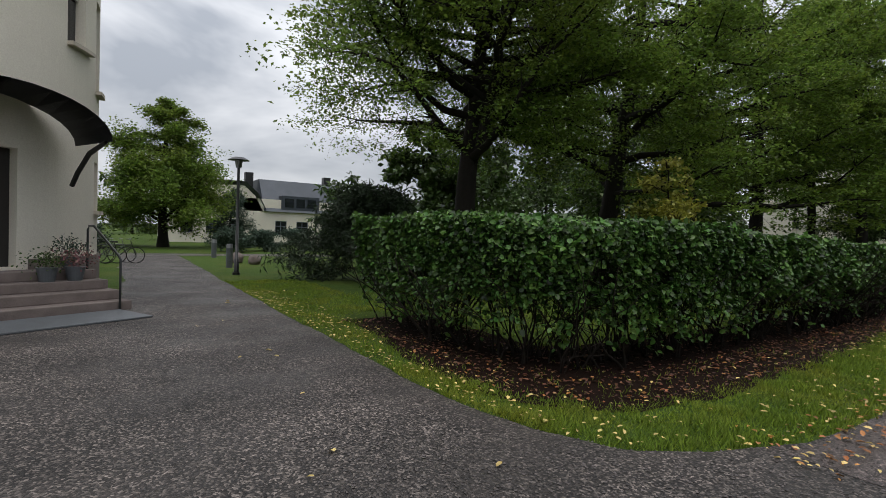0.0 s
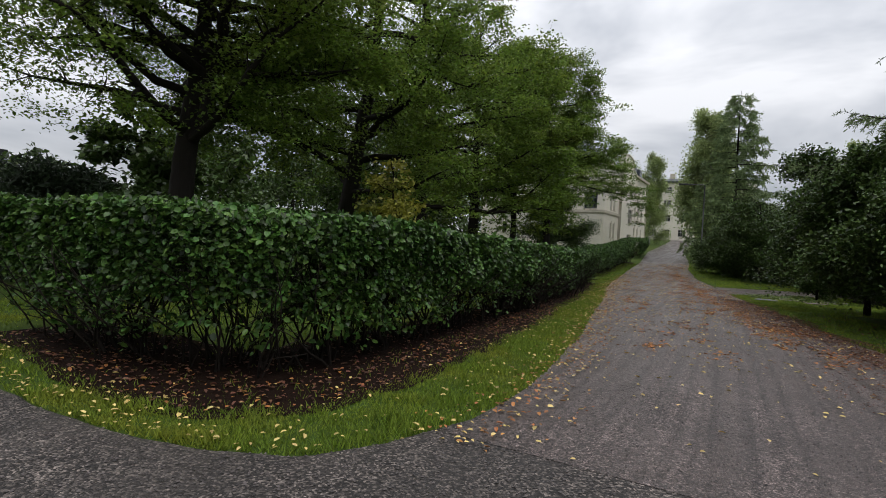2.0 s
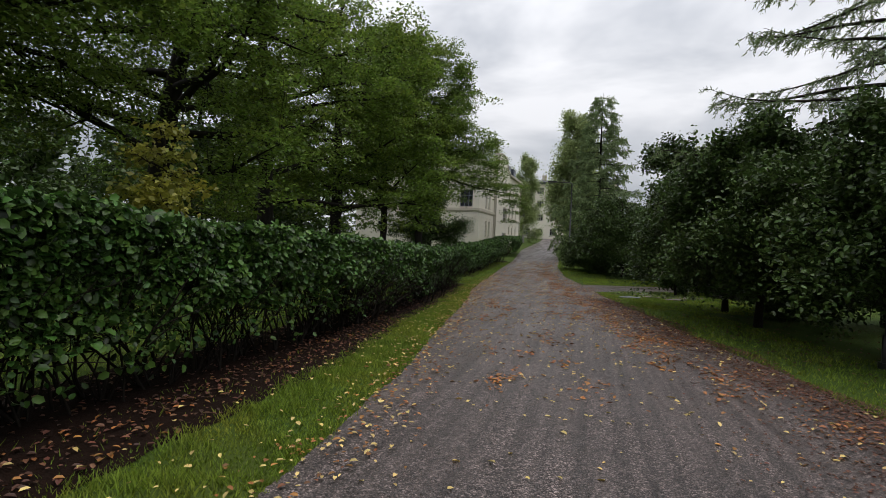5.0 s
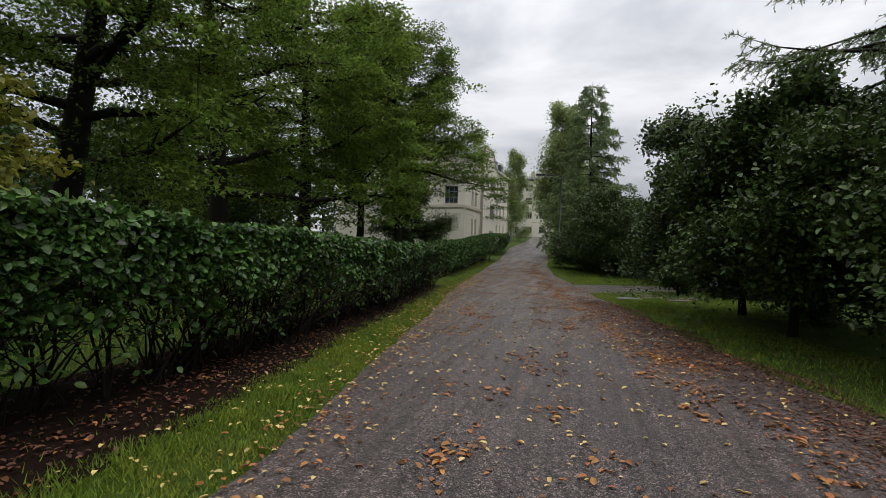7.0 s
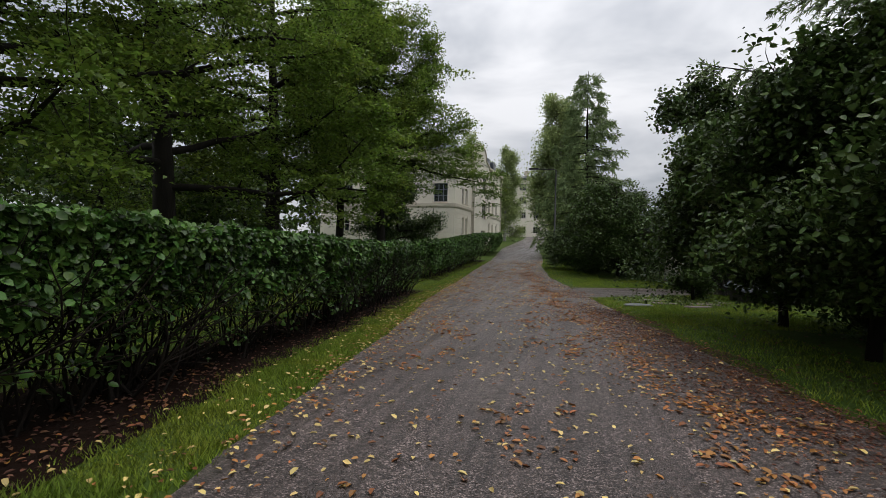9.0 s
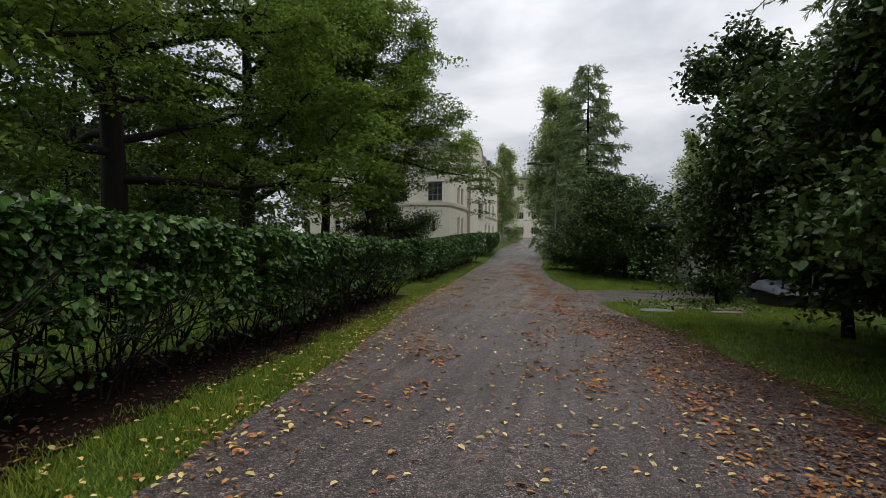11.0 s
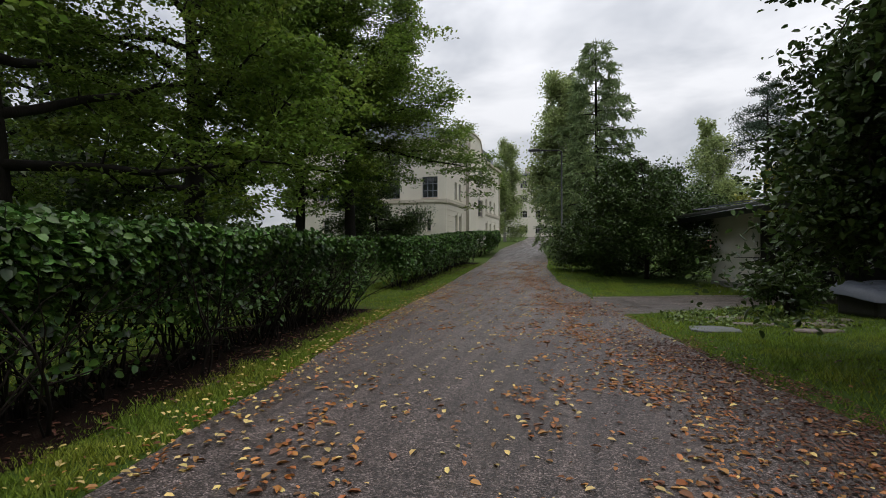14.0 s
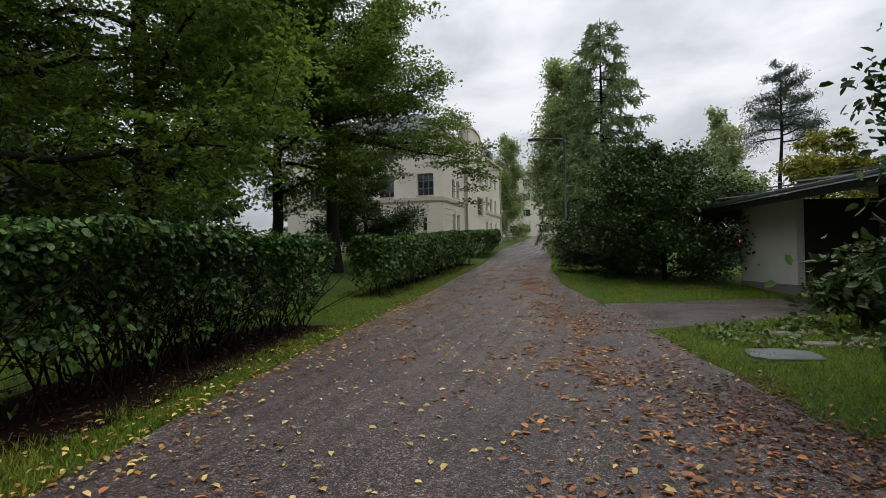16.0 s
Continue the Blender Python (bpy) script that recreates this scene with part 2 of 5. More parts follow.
M_FLOWER = material("white_blossom", (0.62, 0.66, 0.42), 0.7, (0.5, 0.58, 0.3), 3.0, 20, 0.0, island=0.3, through_light=0.2)
M_PINK = material("pink_blossom", (0.3, 0.1, 0.13), 0.7, (0.07, 0.1, 0.03), 14.0, 20, 0.0, island=0.4)
M_STEEL = material("dull_steel", (0.3, 0.3, 0.31), 0.35, (0.2, 0.2, 0.21), 8.0, 60, 0.1, metal=0.8)
M_RED = material("red_car_paint", (0.42, 0.02, 0.025), 0.25, (0.38, 0.018, 0.022), 2.0, 60, 0.0)
M_RUBBER = material("rubber", (0.014, 0.014, 0.014), 0.8, (0.02, 0.02, 0.02), 6.0, 60, 0.2)
M_SLAB = material("grey_slab", (0.13, 0.135, 0.14), 0.6, (0.09, 0.094, 0.098), 3.0, 40, 0.4, third=(0.06, 0.08, 0.035), third_scale=2.5)
M_POT = material("grey_pot", (0.1, 0.11, 0.12), 0.5, (0.08, 0.085, 0.09), 5.0, 40, 0.1)
M_TARP = material("grey_tarpaulin", (0.12, 0.13, 0.16), 0.4, (0.09, 0.1, 0.12), 2.0, 20, 0.3)
M_CONCRETE = material("concrete", (0.25, 0.24, 0.22), 0.9, (0.18, 0.17, 0.16), 2.0, 50, 0.4)


# ---- mesh helpers ----
def fast_mesh(name, verts, quads, smooth=False):
    """A mesh from numpy arrays: verts (n,3), faces (m,3 or 4)."""
    me = bpy.data.meshes.new(name)
    verts, quads = np.asarray(verts, dtype=np.float32), np.asarray(quads, dtype=np.int32)
    k = quads.shape[1]
    me.vertices.add(len(verts))
    me.vertices.foreach_set("co", verts.ravel())
    me.loops.add(quads.size)
    me.loops.foreach_set("vertex_index", quads.ravel())
    me.polygons.add(len(quads))
    me.polygons.foreach_set("loop_start", np.arange(0, quads.size, k, dtype=np.int32))
    me.update(calc_edges=True)
    if smooth:
        me.polygons.foreach_set("use_smooth", np.ones(len(quads), dtype=bool))
    return me


def put(name, me, mat, parent=None, label="", at=None):
    me.materials.append(mat)
    ob = new(name, me)
    if parent is not None:
        ob.parent = parent
    if at is not None:
        ob.matrix_basis = at
    if label:
        tagged(ob, label)
    return ob


def part(name, bm, mat, parent=None, label="", at=None, smooth=False):
    me = bpy.data.meshes.new(name)
    bm.to_mesh(me)
    bm.free()
    if smooth:
        me.polygons.foreach_set("use_smooth", np.ones(len(me.polygons), dtype=bool))
    return put(name, me, mat, parent, label, at)


def empty(name, x=0, y=0, z=0, rz=0):
    ob = new(name)
    ob.matrix_basis = pose(x, y, z, 0, 0, rz)
    return ob


def box_into(bm, x0, x1, y0, y1, z0, z1):
    r = bmesh.ops.create_cube(bm, size=1.0, matrix=Matrix.Translation(((x0 + x1) / 2, (y0 + y1) / 2, (z0 + z1) / 2)) @ Matrix.Diagonal((x1 - x0, y1 - y0, z1 - z0, 1)))
    return r["verts"]


def box(x0, x1, y0, y1, z0, z1, bevel=0.0):
    bm = bmesh.new()
    box_into(bm, x0, x1, y0, y1, z0, z1)
    if bevel:
        bmesh.ops.bevel(bm, geom=bm.edges[:], offset=bevel, segments=2, affect="EDGES", profile=0.6)
    return bm


def tubes(paths, sides=6):
    """Tapered tubes along polylines: paths of (points, radii). Returns verts and quads."""
    V, Q, base = [], [], 0
    ang = np.arange(sides) * 2 * math.pi / sides
    ca, sa = np.cos(ang), np.sin(ang)
    for pts, rad in paths:
        pts, rad = np.asarray(pts, float), np.asarray(rad, float)
        n = len(pts)
        d = np.gradient(pts, axis=0)
        d /= np.linalg.norm(d, axis=1)[:, None] + 1e-9
        ref = np.where(np.abs(d[:, 2:3]) > 0.9, np.array([[1.0, 0, 0]]), np.array([[0, 0, 1.0]]))
        u = np.cross(d, ref)
        u /= np.linalg.norm(u, axis=1)[:, None] + 1e-9
        v = np.cross(d, u)
        ring = pts[:, None, :] + rad[:, None, None] * (ca[None, :, None] * u[:, None, :] + sa[None, :, None] * v[:, None, :])
        V.append(ring.reshape(-1, 3))
        i = np.arange(n - 1)[:, None] * sides
        j = np.arange(sides)[None, :]
        j2 = (j + 1) % sides
        Q.append((base + np.stack([i + j, i + j2, i + sides + j2, i + sides + j], -1)).reshape(-1, 4))
        base += n * sides
    return np.concatenate(V), np.concatenate(Q)


def leaf_cloud(rng, pos, size, flat=0.6, length=1.0, width=0.62, fold=0.18, droop=0.0):
    """One folded leaf of two quads at each place. flat: how level the leaves lie."""
    n = len(pos)
    size = np.asarray(size, float) * np.ones(n)
    nor = rng.normal(size=(n, 3)) * (1 - flat)
    nor[:, 2] += flat + 0.15
    nor /= np.linalg.norm(nor, axis=1)[:, None] + 1e-9
    d = rng.normal(size=(n, 3))
    d[:, 2] -= droop
    d -= nor * np.sum(d * nor, axis=1)[:, None]
    d /= np.linalg.norm(d, axis=1)[:, None] + 1e-9
    s = np.cross(nor, d)
    a = size[:, None]
    tip, half = d * a * length, s * a * width * 0.5
    up = nor * a * fold
    mid = pos + tip * 0.45
    V = np.stack([pos, mid + half + up, pos + tip, mid - half + up], 1).reshape(-1, 3)
    return V, np.arange(n * 4).reshape(n, 4)


def round_leaves(rng, pos, size, flat=0.5, width=0.8, fold=0.1, droop=0.5, out=None):
    """Oval leaves with a folded midrib, two quads each."""
    n = len(pos)
    nor = rng.normal(size=(n, 3)) * (1 - flat)
    nor[:, 2] += flat + 0.1
    if out is not None:
        nor += out * 0.34
    nor /= np.linalg.norm(nor, axis=1)[:, None] + 1e-9
    d = rng.normal(size=(n, 3))
    d[:, 2] -= droop
    d -= nor * np.sum(d * nor, axis=1)[:, None]
    d /= np.linalg.norm(d, axis=1)[:, None] + 1e-9
    s = np.cross(nor, d)
    a = np.asarray(size)[:, None]
    w, up = s * a * width * 0.5, nor * a * fold
    V = np.stack([pos, pos + d * a * 0.22 + w * 0.85 + up, pos + d * a * 0.68 + w * 0.8 + up * 0.9, pos + d * a - up * 0.4,
                  pos + d * a * 0.68 - w * 0.8 + up * 0.9, pos + d * a * 0.22 - w * 0.85 + up], 1).reshape(-1, 3)
    Q = (np.arange(n)[:, None, None] * 6 + np.array([[0, 1, 2, 3], [0, 3, 4, 5]])[None]).reshape(-1, 4)
    return V, Q


def ground_z(x, y):
    """Height of the ground: level by the hedge, rising along the road to the far houses."""
    y = np.asarray(y, float)
    s = np.clip((y - 22.0) / 8.0, 0, 1)
    rise = np.where(y < 30, 0.24 * s * s, 0.24 + 0.06 * (y - 30.0))
    return np.minimum(rise, 5.2)


ROAD_L = [(-40, -1.5), (-2, -1.5), (-0.8, -1.34), (0.9, -1.36), (2.4, -1.5), (4.2, -1.72), (6.2, -2.03), (7.8, -2.28), (10.8, -2.74), (15, -3.4), (18.7, -4.15), (25, -4.98), (33, -5.5), (42, -5.9), (60, -7.6), (90, -8.5), (120, -10)]
ROAD_R = [(-40, 4.3), (0, 4.1), (4, 3.7), (6.5, 3.35), (10, 2.7), (14, 2.05), (18, 1.4), (22, 0.78), (27, 0.0), (30.5, -0.9), (37, -1.8), (45, -2.2), (60, -3.6), (90, -4.7), (120, -6)]



def road_left(y):
    return np.interp(y, [a for a, b in ROAD_L], [b for a, b in ROAD_L])


def road_right(y):
    return np.interp(y, [a for a, b in ROAD_R], [b for a, b in ROAD_R])


def sheet(name, xs, ys, lift, mat, keep=None):
    """A sheet that follows the ground over a grid; keep: which corners it covers."""
    X, Y = np.meshgrid(xs, ys)
    Z = ground_z(X, Y) + lift
    V = np.stack([X, Y, Z], -1).reshape(-1, 3)
    nx, ny = len(xs), len(ys)
    i = (np.arange(ny - 1)[:, None] * nx + np.arange(nx - 1)[None, :]).reshape(-1)
    Q = np.stack([i, i + 1, i + nx + 1, i + nx], -1)
    return put(name, fast_mesh(name, V, Q, True), mat)


def strip(name, ys, left, right, lift, mat, cols=8):
    """A strip between two edges given along y."""
    ys = np.asarray(ys, float)
    f = np.linspace(0, 1, cols)
    X = left[:, None] * (1 - f) + right[:, None] * f
    Y = np.repeat(ys[:, None], cols, 1)
    V = np.stack([X, Y, ground_z(X, Y) + lift], -1).reshape(-1, 3)
    i = (np.arange(len(ys) - 1)[:, None] * cols + np.arange(cols - 1)[None, :]).reshape(-1)
    Q = np.stack([i, i + 1, i + cols + 1, i + cols], -1)
    return put(name, fast_mesh(name, V, Q, True), mat)


# ---- ground ----
gx = np.concatenate([np.array([-2500, -900, -400, -200]), np.arange(-120, 121, 4.0), np.array([200, 400, 900, 2500])])
gy = np.concatenate([np.array([-2500, -900, -400, -200, -100]), np.arange(-60, 140, 2.0), np.array([200, 400, 900, 2500])])
ground = tagged(sheet("ground", gx, gy, 0.0, M_LAWN), "short green lawn with yellow fallen leaves", "lawn", kind="structure")

# ---- roads and paths ----
rng = np.random.default_rng(4)


def wobble(ys, amp, seed):
    r = np.random.default_rng(seed)
    ph = r.uniform(0, 6.28, 6)
    return amp * sum(np.sin(ys * k + ph[i]) / (i + 1.5) for i, k in enumerate((0.9, 1.7, 3.1, 5.3, 8.7, 13.0)))


ry = np.concatenate([np.arange(-1.3, 30, 0.15), np.arange(30, 121, 1.0)])
road = tagged(strip("road", ry, road_left(ry) + wobble(ry, 0.035, 1), road_right(ry) + wobble(ry, 0.06, 2), 0.012, M_GRAVEL, 24),
              "damp grey gravel drive with scattered autumn leaves", "gravel drive", kind="structure")
# forecourt: runs from behind the walker to the west, below the lawn's rounded corner
fx = np.arange(-26, 6.01, 0.1)
north = np.interp(fx, [-26, -13, -4.4, -3.5, -2.75, -2.04, -1.7, -1.4, -1.34], [-2.75, -2.95, -2.97, -2.9, -2.72, -2.38, -1.8, -0.87, 0.6]) + np.where(fx < -2.5, wobble(fx, 0.03, 3), 0)
south = np.where(fx < -13.2, -5.5 + wobble(fx, 0.08, 5), -9.0 - np.clip(fx + 13.2, 0, 3) * 2)


def cross_strip(name, xs, low, high, lift, mat, rows=40):
    f = np.linspace(0, 1, rows)
    Y = low[:, None] * (1 - f) + high[:, None] * f
    X = np.repeat(xs[:, None], rows, 1)
    V = np.stack([X, Y, ground_z(X, Y) + lift], -1).reshape(-1, 3)
    i = (np.arange(len(xs) - 1)[:, None] * rows + np.arange(rows - 1)[None, :]).reshape(-1)
    return put(name, fast_mesh(name, V, np.stack([i, i + rows, i + rows + 1, i + 1], -1), True), mat)


forecourt = tagged(cross_strip("forecourt", fx, south, north, 0.008, M_GRAVEL_COARSE, 60), "coarse dark grey gravel forecourt", "gravel yard", kind="structure")
px_ = np.arange(-33, -25.9, 0.5)
west_path = tagged(cross_strip("west_path", px_, -5.5 + 0 * px_, -2.75 + 0 * px_, 0.008, M_GRAVEL_COARSE, 8), "pale gravel path running on past the lawn", "gravel path", kind="structure")
cy_ = np.arange(-2.8, 16, 0.4)
cross_path = tagged(strip("cross_path", cy_, -33 + 0 * cy_, -30.6 + 0 * cy_, 0.009, M_GRAVEL_COARSE, 5), "gravel path before the manor house", "gravel path", kind="structure")
sx = np.arange(0.2, 16, 0.25)
side_path = tagged(cross_strip("side_path", sx, 22.2 + 0.75 * np.clip(sx - 0.5, 0, 5) + wobble(sx, 0.1, 8), 26.6 + 0.3 * np.clip(sx - 0.3, 0, 5) + wobble(sx, 0.1, 9), 0.008, M_PATH, 10),
                   "gravel side path to a carport", "gravel path", kind="structure")


class Line:
    """A centre line through corners: place and side direction at any length along it."""

    def __init__(self, corners):
        self.p = np.array(corners, float)
        self.s = np.concatenate([[0], np.cumsum(np.linalg.norm(np.diff(self.p, axis=0), axis=1))])
        self.length = self.s[-1]

    def at(self, s, off=0.0):
        s = np.asarray(s, float)
        x, y = np.interp(s, self.s, self.p[:, 0]), np.interp(s, self.s, self.p[:, 1])
        e = 0.25
        dx = np.interp(s + e, self.s, self.p[:, 0]) - np.interp(s - e, self.s, self.p[:, 0])
        dy = np.interp(s + e, self.s, self.p[:, 1]) - np.interp(s - e, self.s, self.p[:, 1])
        n = np.hypot(dx, dy) + 1e-9
        return x + off * dy / n, y - off * dx / n


HEDGE_NEAR = Line([(-8.3, -1.3), (-5.2, -1.3), (-4.5, -1.1), (-4.1, -0.6), (-3.98, 0.2), (-4.0, 3), (-4.05, 6), (-4.5, 12), (-5.6, 20), (-5.8, 21.9)])
HEDGE_MID = Line([(-6.85, 27.3), (-6.85, 30), (-6.95, 41.5)])
HEDGE_FAR = Line([(-7.5, 46.5), (-7.9, 54)])


def mulch_bed(line, half, seed, label):
    s = np.arange(-0.3, line.length + 0.4, 0.15)
    cols = np.linspace(-1, 1, 10)
    V = []
    for k, c in enumerate(cols):
        x, y = line.at(np.clip(s, 0, line.length), c * half + (wobble(s, 0.07, seed) if abs(c) == 1 else 0))
        V.append(np.stack([x, y, ground_z(x, y) + 0.006 + 0.004 * (seed % 3)], -1))
    V = np.stack(V, 1).reshape(-1, 3)
    n = len(cols)
    i = (np.arange(len(s) - 1)[:, None] * n + np.arange(n - 1)[None, :]).reshape(-1)
    me = fast_mesh("mulch_bed", V, np.stack([i, i + 1, i + n + 1, i + n], -1), True)
    return tagged(put("mulch_bed", me, M_MULCH), label, "mulch bed", kind="structure")


mulch_bed(HEDGE_NEAR, 0.86, 11, "dark mulch bed under the hedge strewn with leaves")
BED_FRONT = Line([(-6.4, -1.82), (-4.6, -1.96), (-3.58, -1.87), (-3.1, -1.38), (-2.98, -0.3), (-3.03, 2), (-3.18, 4), (-3.53, 7), (-3.88, 9)])
mulch_bed(BED_FRONT, 0.56, 13, "dark leafy soil along the foot of the hedge")
SHRUB_FOOT = Line([(6.5, 4.5), (6.0, 8), (5.35, 12), (4.95, 15.5), (5.3, 18.0)])
mulch_bed(HEDGE_MID, 0.7, 12, "dark mulch bed under the low hedge")


# ---- hedges ----
def noise_at(P, scale, seed):
    return np.array([noise.noise(Vector((a * scale[0] + seed, b * scale[1], c * scale[2]))) for a, b, c in P])


def hedge(line, half, top, leaves, leaf, label, seed, stems, bare):
    """A clipped hedge: bare woody stems below, broad leaves on its sides and top."""
    r = np.random.default_rng(seed)
    th = empty("hedge", 0, 0, 0)
    n = int(leaves)
    s = r.uniform(0, line.length, n)
    tall = top
    top = np.interp(s, [a for a, b in tall], [b for a, b in tall])
    which = r.random(n)
    u = r.uniform(-1, 1, n)
    z = top * (0.1 + 0.9 * r.random(n) ** 0.7)
    skin, cap = which < 0.6, which > 0.72
    side = np.where(r.random(n) < 0.62, 1.0, -1.0)
    u = np.where(skin, side * (1.02 - 0.3 * r.random(n) ** 2), u)
    z = np.where(cap, top - 0.14 * r.random(n) ** 1.5 - 0.10 * np.abs(u) ** 4, z)
    ends = (which > 0.60) & (which < 0.64)
    s = np.where(ends, np.where(r.random(n) < 0.6, 0.25 * r.random(n), line.length - 0.25 * r.random(n)), s)
    P = np.stack([s, u, z], -1)
    lump = noise_at(P, (0.9, 0.8, 1.5), seed)
    holes = noise_at(P, (2.6, 2.0, 3.4), seed + 40)
    low = np.clip(z / (np.interp(s, [a for a, b in bare], [b for a, b in bare]) * top), 0, 1)
    off = u * half * (1 + 0.3 * lump) * (0.62 + 0.42 * low)
    z = z + 0.12 * noise_at(P, (1.1, 1.2, 0.2), seed + 9) * low + 0.05 * noise_at(P, (4.0, 3.0, 0.2), seed + 3)
    fill = np.where(low < 1, 0.03 + 0.95 * low ** 1.9 + 0.5 * lump * low, 1.0)
    keep = (r.random(n) < fill) & (holes > -0.1 - 0.22 * low ** 3 - 0.5 * (z > top - 0.25)) & (z > 0.1)
    s, off, z = s[keep], off[keep], z[keep]
    x, y = line.at(s, off)
    pos = np.stack([x, y, ground_z(x, y) + z], -1)
    cx, cy = line.at(s, 0)
    out = np.stack([x - cx, y - cy, 0 * x], -1) / half
    V, Q = round_leaves(r, pos, leaf * r.uniform(0.5, 1.2, len(pos)), out=out)
    tagged(put("foliage", fast_mesh("foliage", V, Q), M_HEDGE, th), kind="stuff")
    paths = []
    top = max(b for a, b in tall)
    for k in range(int(line.length * stems)):
        sx0, ox = r.uniform(0.1, line.length - 0.1), r.normal(0, half * 0.33)
        x, y = line.at(sx0, ox)
        p = np.array([float(x), float(y), float(ground_z(x, y)) - 0.03])
        for stem in range(r.integers(1, 4)):
            lean = np.array([r.normal(0, 0.3), r.normal(0, 0.3), 1.0])
            q = p + np.array([r.normal(0, 0.03), r.normal(0, 0.03), 0])
            pts, rad = [q], [r.uniform(0.009, 0.019)]
            for g in range(6):
                lean = lean + r.normal(0, 0.24, 3) * np.array([1, 1, 0.3])
                lean[2] = max(0.6, lean[2])
                q = q + lean / np.linalg.norm(lean) * top * 0.155
                pts.append(q)
                rad.append(rad[0] * (1 - 0.13 * (g + 1)))
                if g in (1, 2, 3) and r.random() < 0.75:
                    b, dd = q.copy(), lean + r.normal(0, 0.8, 3)
                    dd[2] = abs(dd[2]) * 0.6
                    bp = [b]
                    for _ in range(3):
                        b = b + dd / np.linalg.norm(dd) * top * 0.11
                        dd = dd + r.normal(0, 0.3, 3)
                        bp.append(b)
                    paths.append((bp, np.linspace(rad[-1] * 0.7, 0.003, 4)))
            paths.append((pts, rad))
    V, Q = tubes(paths, 5)
    tagged(put("stemwork", fast_mesh("stemwork", V, Q, True), M_TWIG, th), kind="stuff")
    return tagged(th, label, "hedge", group="roadside hedges")


hedge(HEDGE_NEAR, 0.66, ((0, 1.9), (4.5, 1.9), (10, 1.76), (16, 1.7), (28, 1.7)), 205000, 0.086, "clipped green broadleaf hedge with bare stems below", 21, 12, ((0, 0.5), (7, 0.56), (12, 0.84), (28, 0.9)))
hedge(HEDGE_MID, 0.5, ((0, 1.85), (17, 1.9)), 40000, 0.12, "low clipped green hedge beyond a gap", 22, 6, ((0, 0.5), (1, 0.5)))
hedge(HEDGE_FAR, 1.0, ((0, 1.85), (9, 1.85)), 16000, 0.14, "rounded clipped hedge by a pale building", 23, 2, ((0, 0.5), (1, 0.5)))


# ---- trees ----
def grow(r, base, height, radius, lean=(0, 0), limbs=16, first=0.22, spread=0.45, up=0.35, twigs=6, fork=False, shape=1.0, sub=4, droop=0.0, bend=0.05, power=0.75):
    """Trunk, limbs and twigs as tubes, and the places where leaves hang."""
    paths, tips = [], []
    p = np.array(base, float)
    d = np.array([lean[0], lean[1], 1.0])
    n = 12
    pts, rad = [p + np.array([0, 0, -0.1])], [radius * 1.35]
    for i in range(n):
        d = d + r.normal(0, bend, 3) * np.array([1, 1, 0])
        d = d / np.linalg.norm(d)
        p = p + d * height * 0.94 / n
        pts.append(p)
        rad.append(radius * (1 - (i + 1) / n) ** 0.8 + 0.012)
    pts = np.array(pts)
    paths.append((pts, rad))
    heads = [(pts, rad)]
    if fork:
        k = 3
        q, dd = pts[k].copy(), np.array([fork, 0.3, 1.4])
        fp = [q]
        for i in range(8):
            dd = dd + r.normal(0, 0.14, 3) + np.array([0, 0, 0.12])
            q = q + dd / np.linalg.norm(dd) * height * 0.07
            fp.append(q)
        fr = list(np.linspace(radius * 0.62, 0.02, 9))
        paths.append((fp, fr))
        heads.append((np.array(fp), fr))
    for hp, hr in heads:
        m = limbs if hp is pts else limbs // 2
        for k in range(m):
            f = first + (0.98 - first) * (k + r.random()) / m if hp is pts else 0.2 + 0.8 * (k + r.random()) / m
            f = min(f, 0.99)
            a = f * (len(hp) - 1)
            i = int(a)
            q = hp[i] * (1 - (a - i)) + hp[min(i + 1, len(hp) - 1)] * (a - i)
            rr = hr[i]
            g = (f - first) / (1 - first) if hp is pts else f
            length = spread * height * (shape * (1 - g) ** power + 0.18) * r.uniform(0.75, 1.15)
            az = k * 2.4 + r.uniform(-0.5, 0.5)
            dd = np.array([math.cos(az), math.sin(az), up * r.uniform(0.4, 1.5)])
            bp, br = [q], [min(rr * 0.6, radius * 0.34) + 0.006]
            steps = 6
            for s in range(steps):
                dd = dd + r.normal(0, 0.16, 3) + np.array([0, 0, -droop])
                dd = dd / np.linalg.norm(dd)
                q = q + dd * length / steps
                bp.append(q)
                br.append(br[0] * (1 - (s + 1) / steps) ** 0.9 + 0.006)
                if s >= 1:
                    tips.append((q, length * 0.22))
                    tips.append((q - dd * length / steps * 0.5, length * 0.2))
                    for _ in range(sub):
                        az2 = r.uniform(0, 6.28)
                        side = np.cross(dd, np.array([math.cos(az2), math.sin(az2), 0.6 * math.sin(az2 * 3)]))
                        e = dd * 0.5 + side * 0.9 + np.array([0, 0, 0.1 - droop])
                        w = q.copy()
                        tw = [w]
                        tl = length * r.uniform(0.14, 0.34)
                        for u in range(3):
                            e = e + r.normal(0, 0.22, 3) + np.array([0, 0, -droop * 0.8])
                            w = w + e / (np.linalg.norm(e) + 1e-9) * tl / 3
                            tw.append(w)
                            tips.append((w, tl))
                        paths.append((tw, [br[-1] * 0.5 + 0.003, 0.008, 0.006, 0.003]))
            paths.append((bp, br))
            tips.append((q, length * 0.2))
    return paths, tips


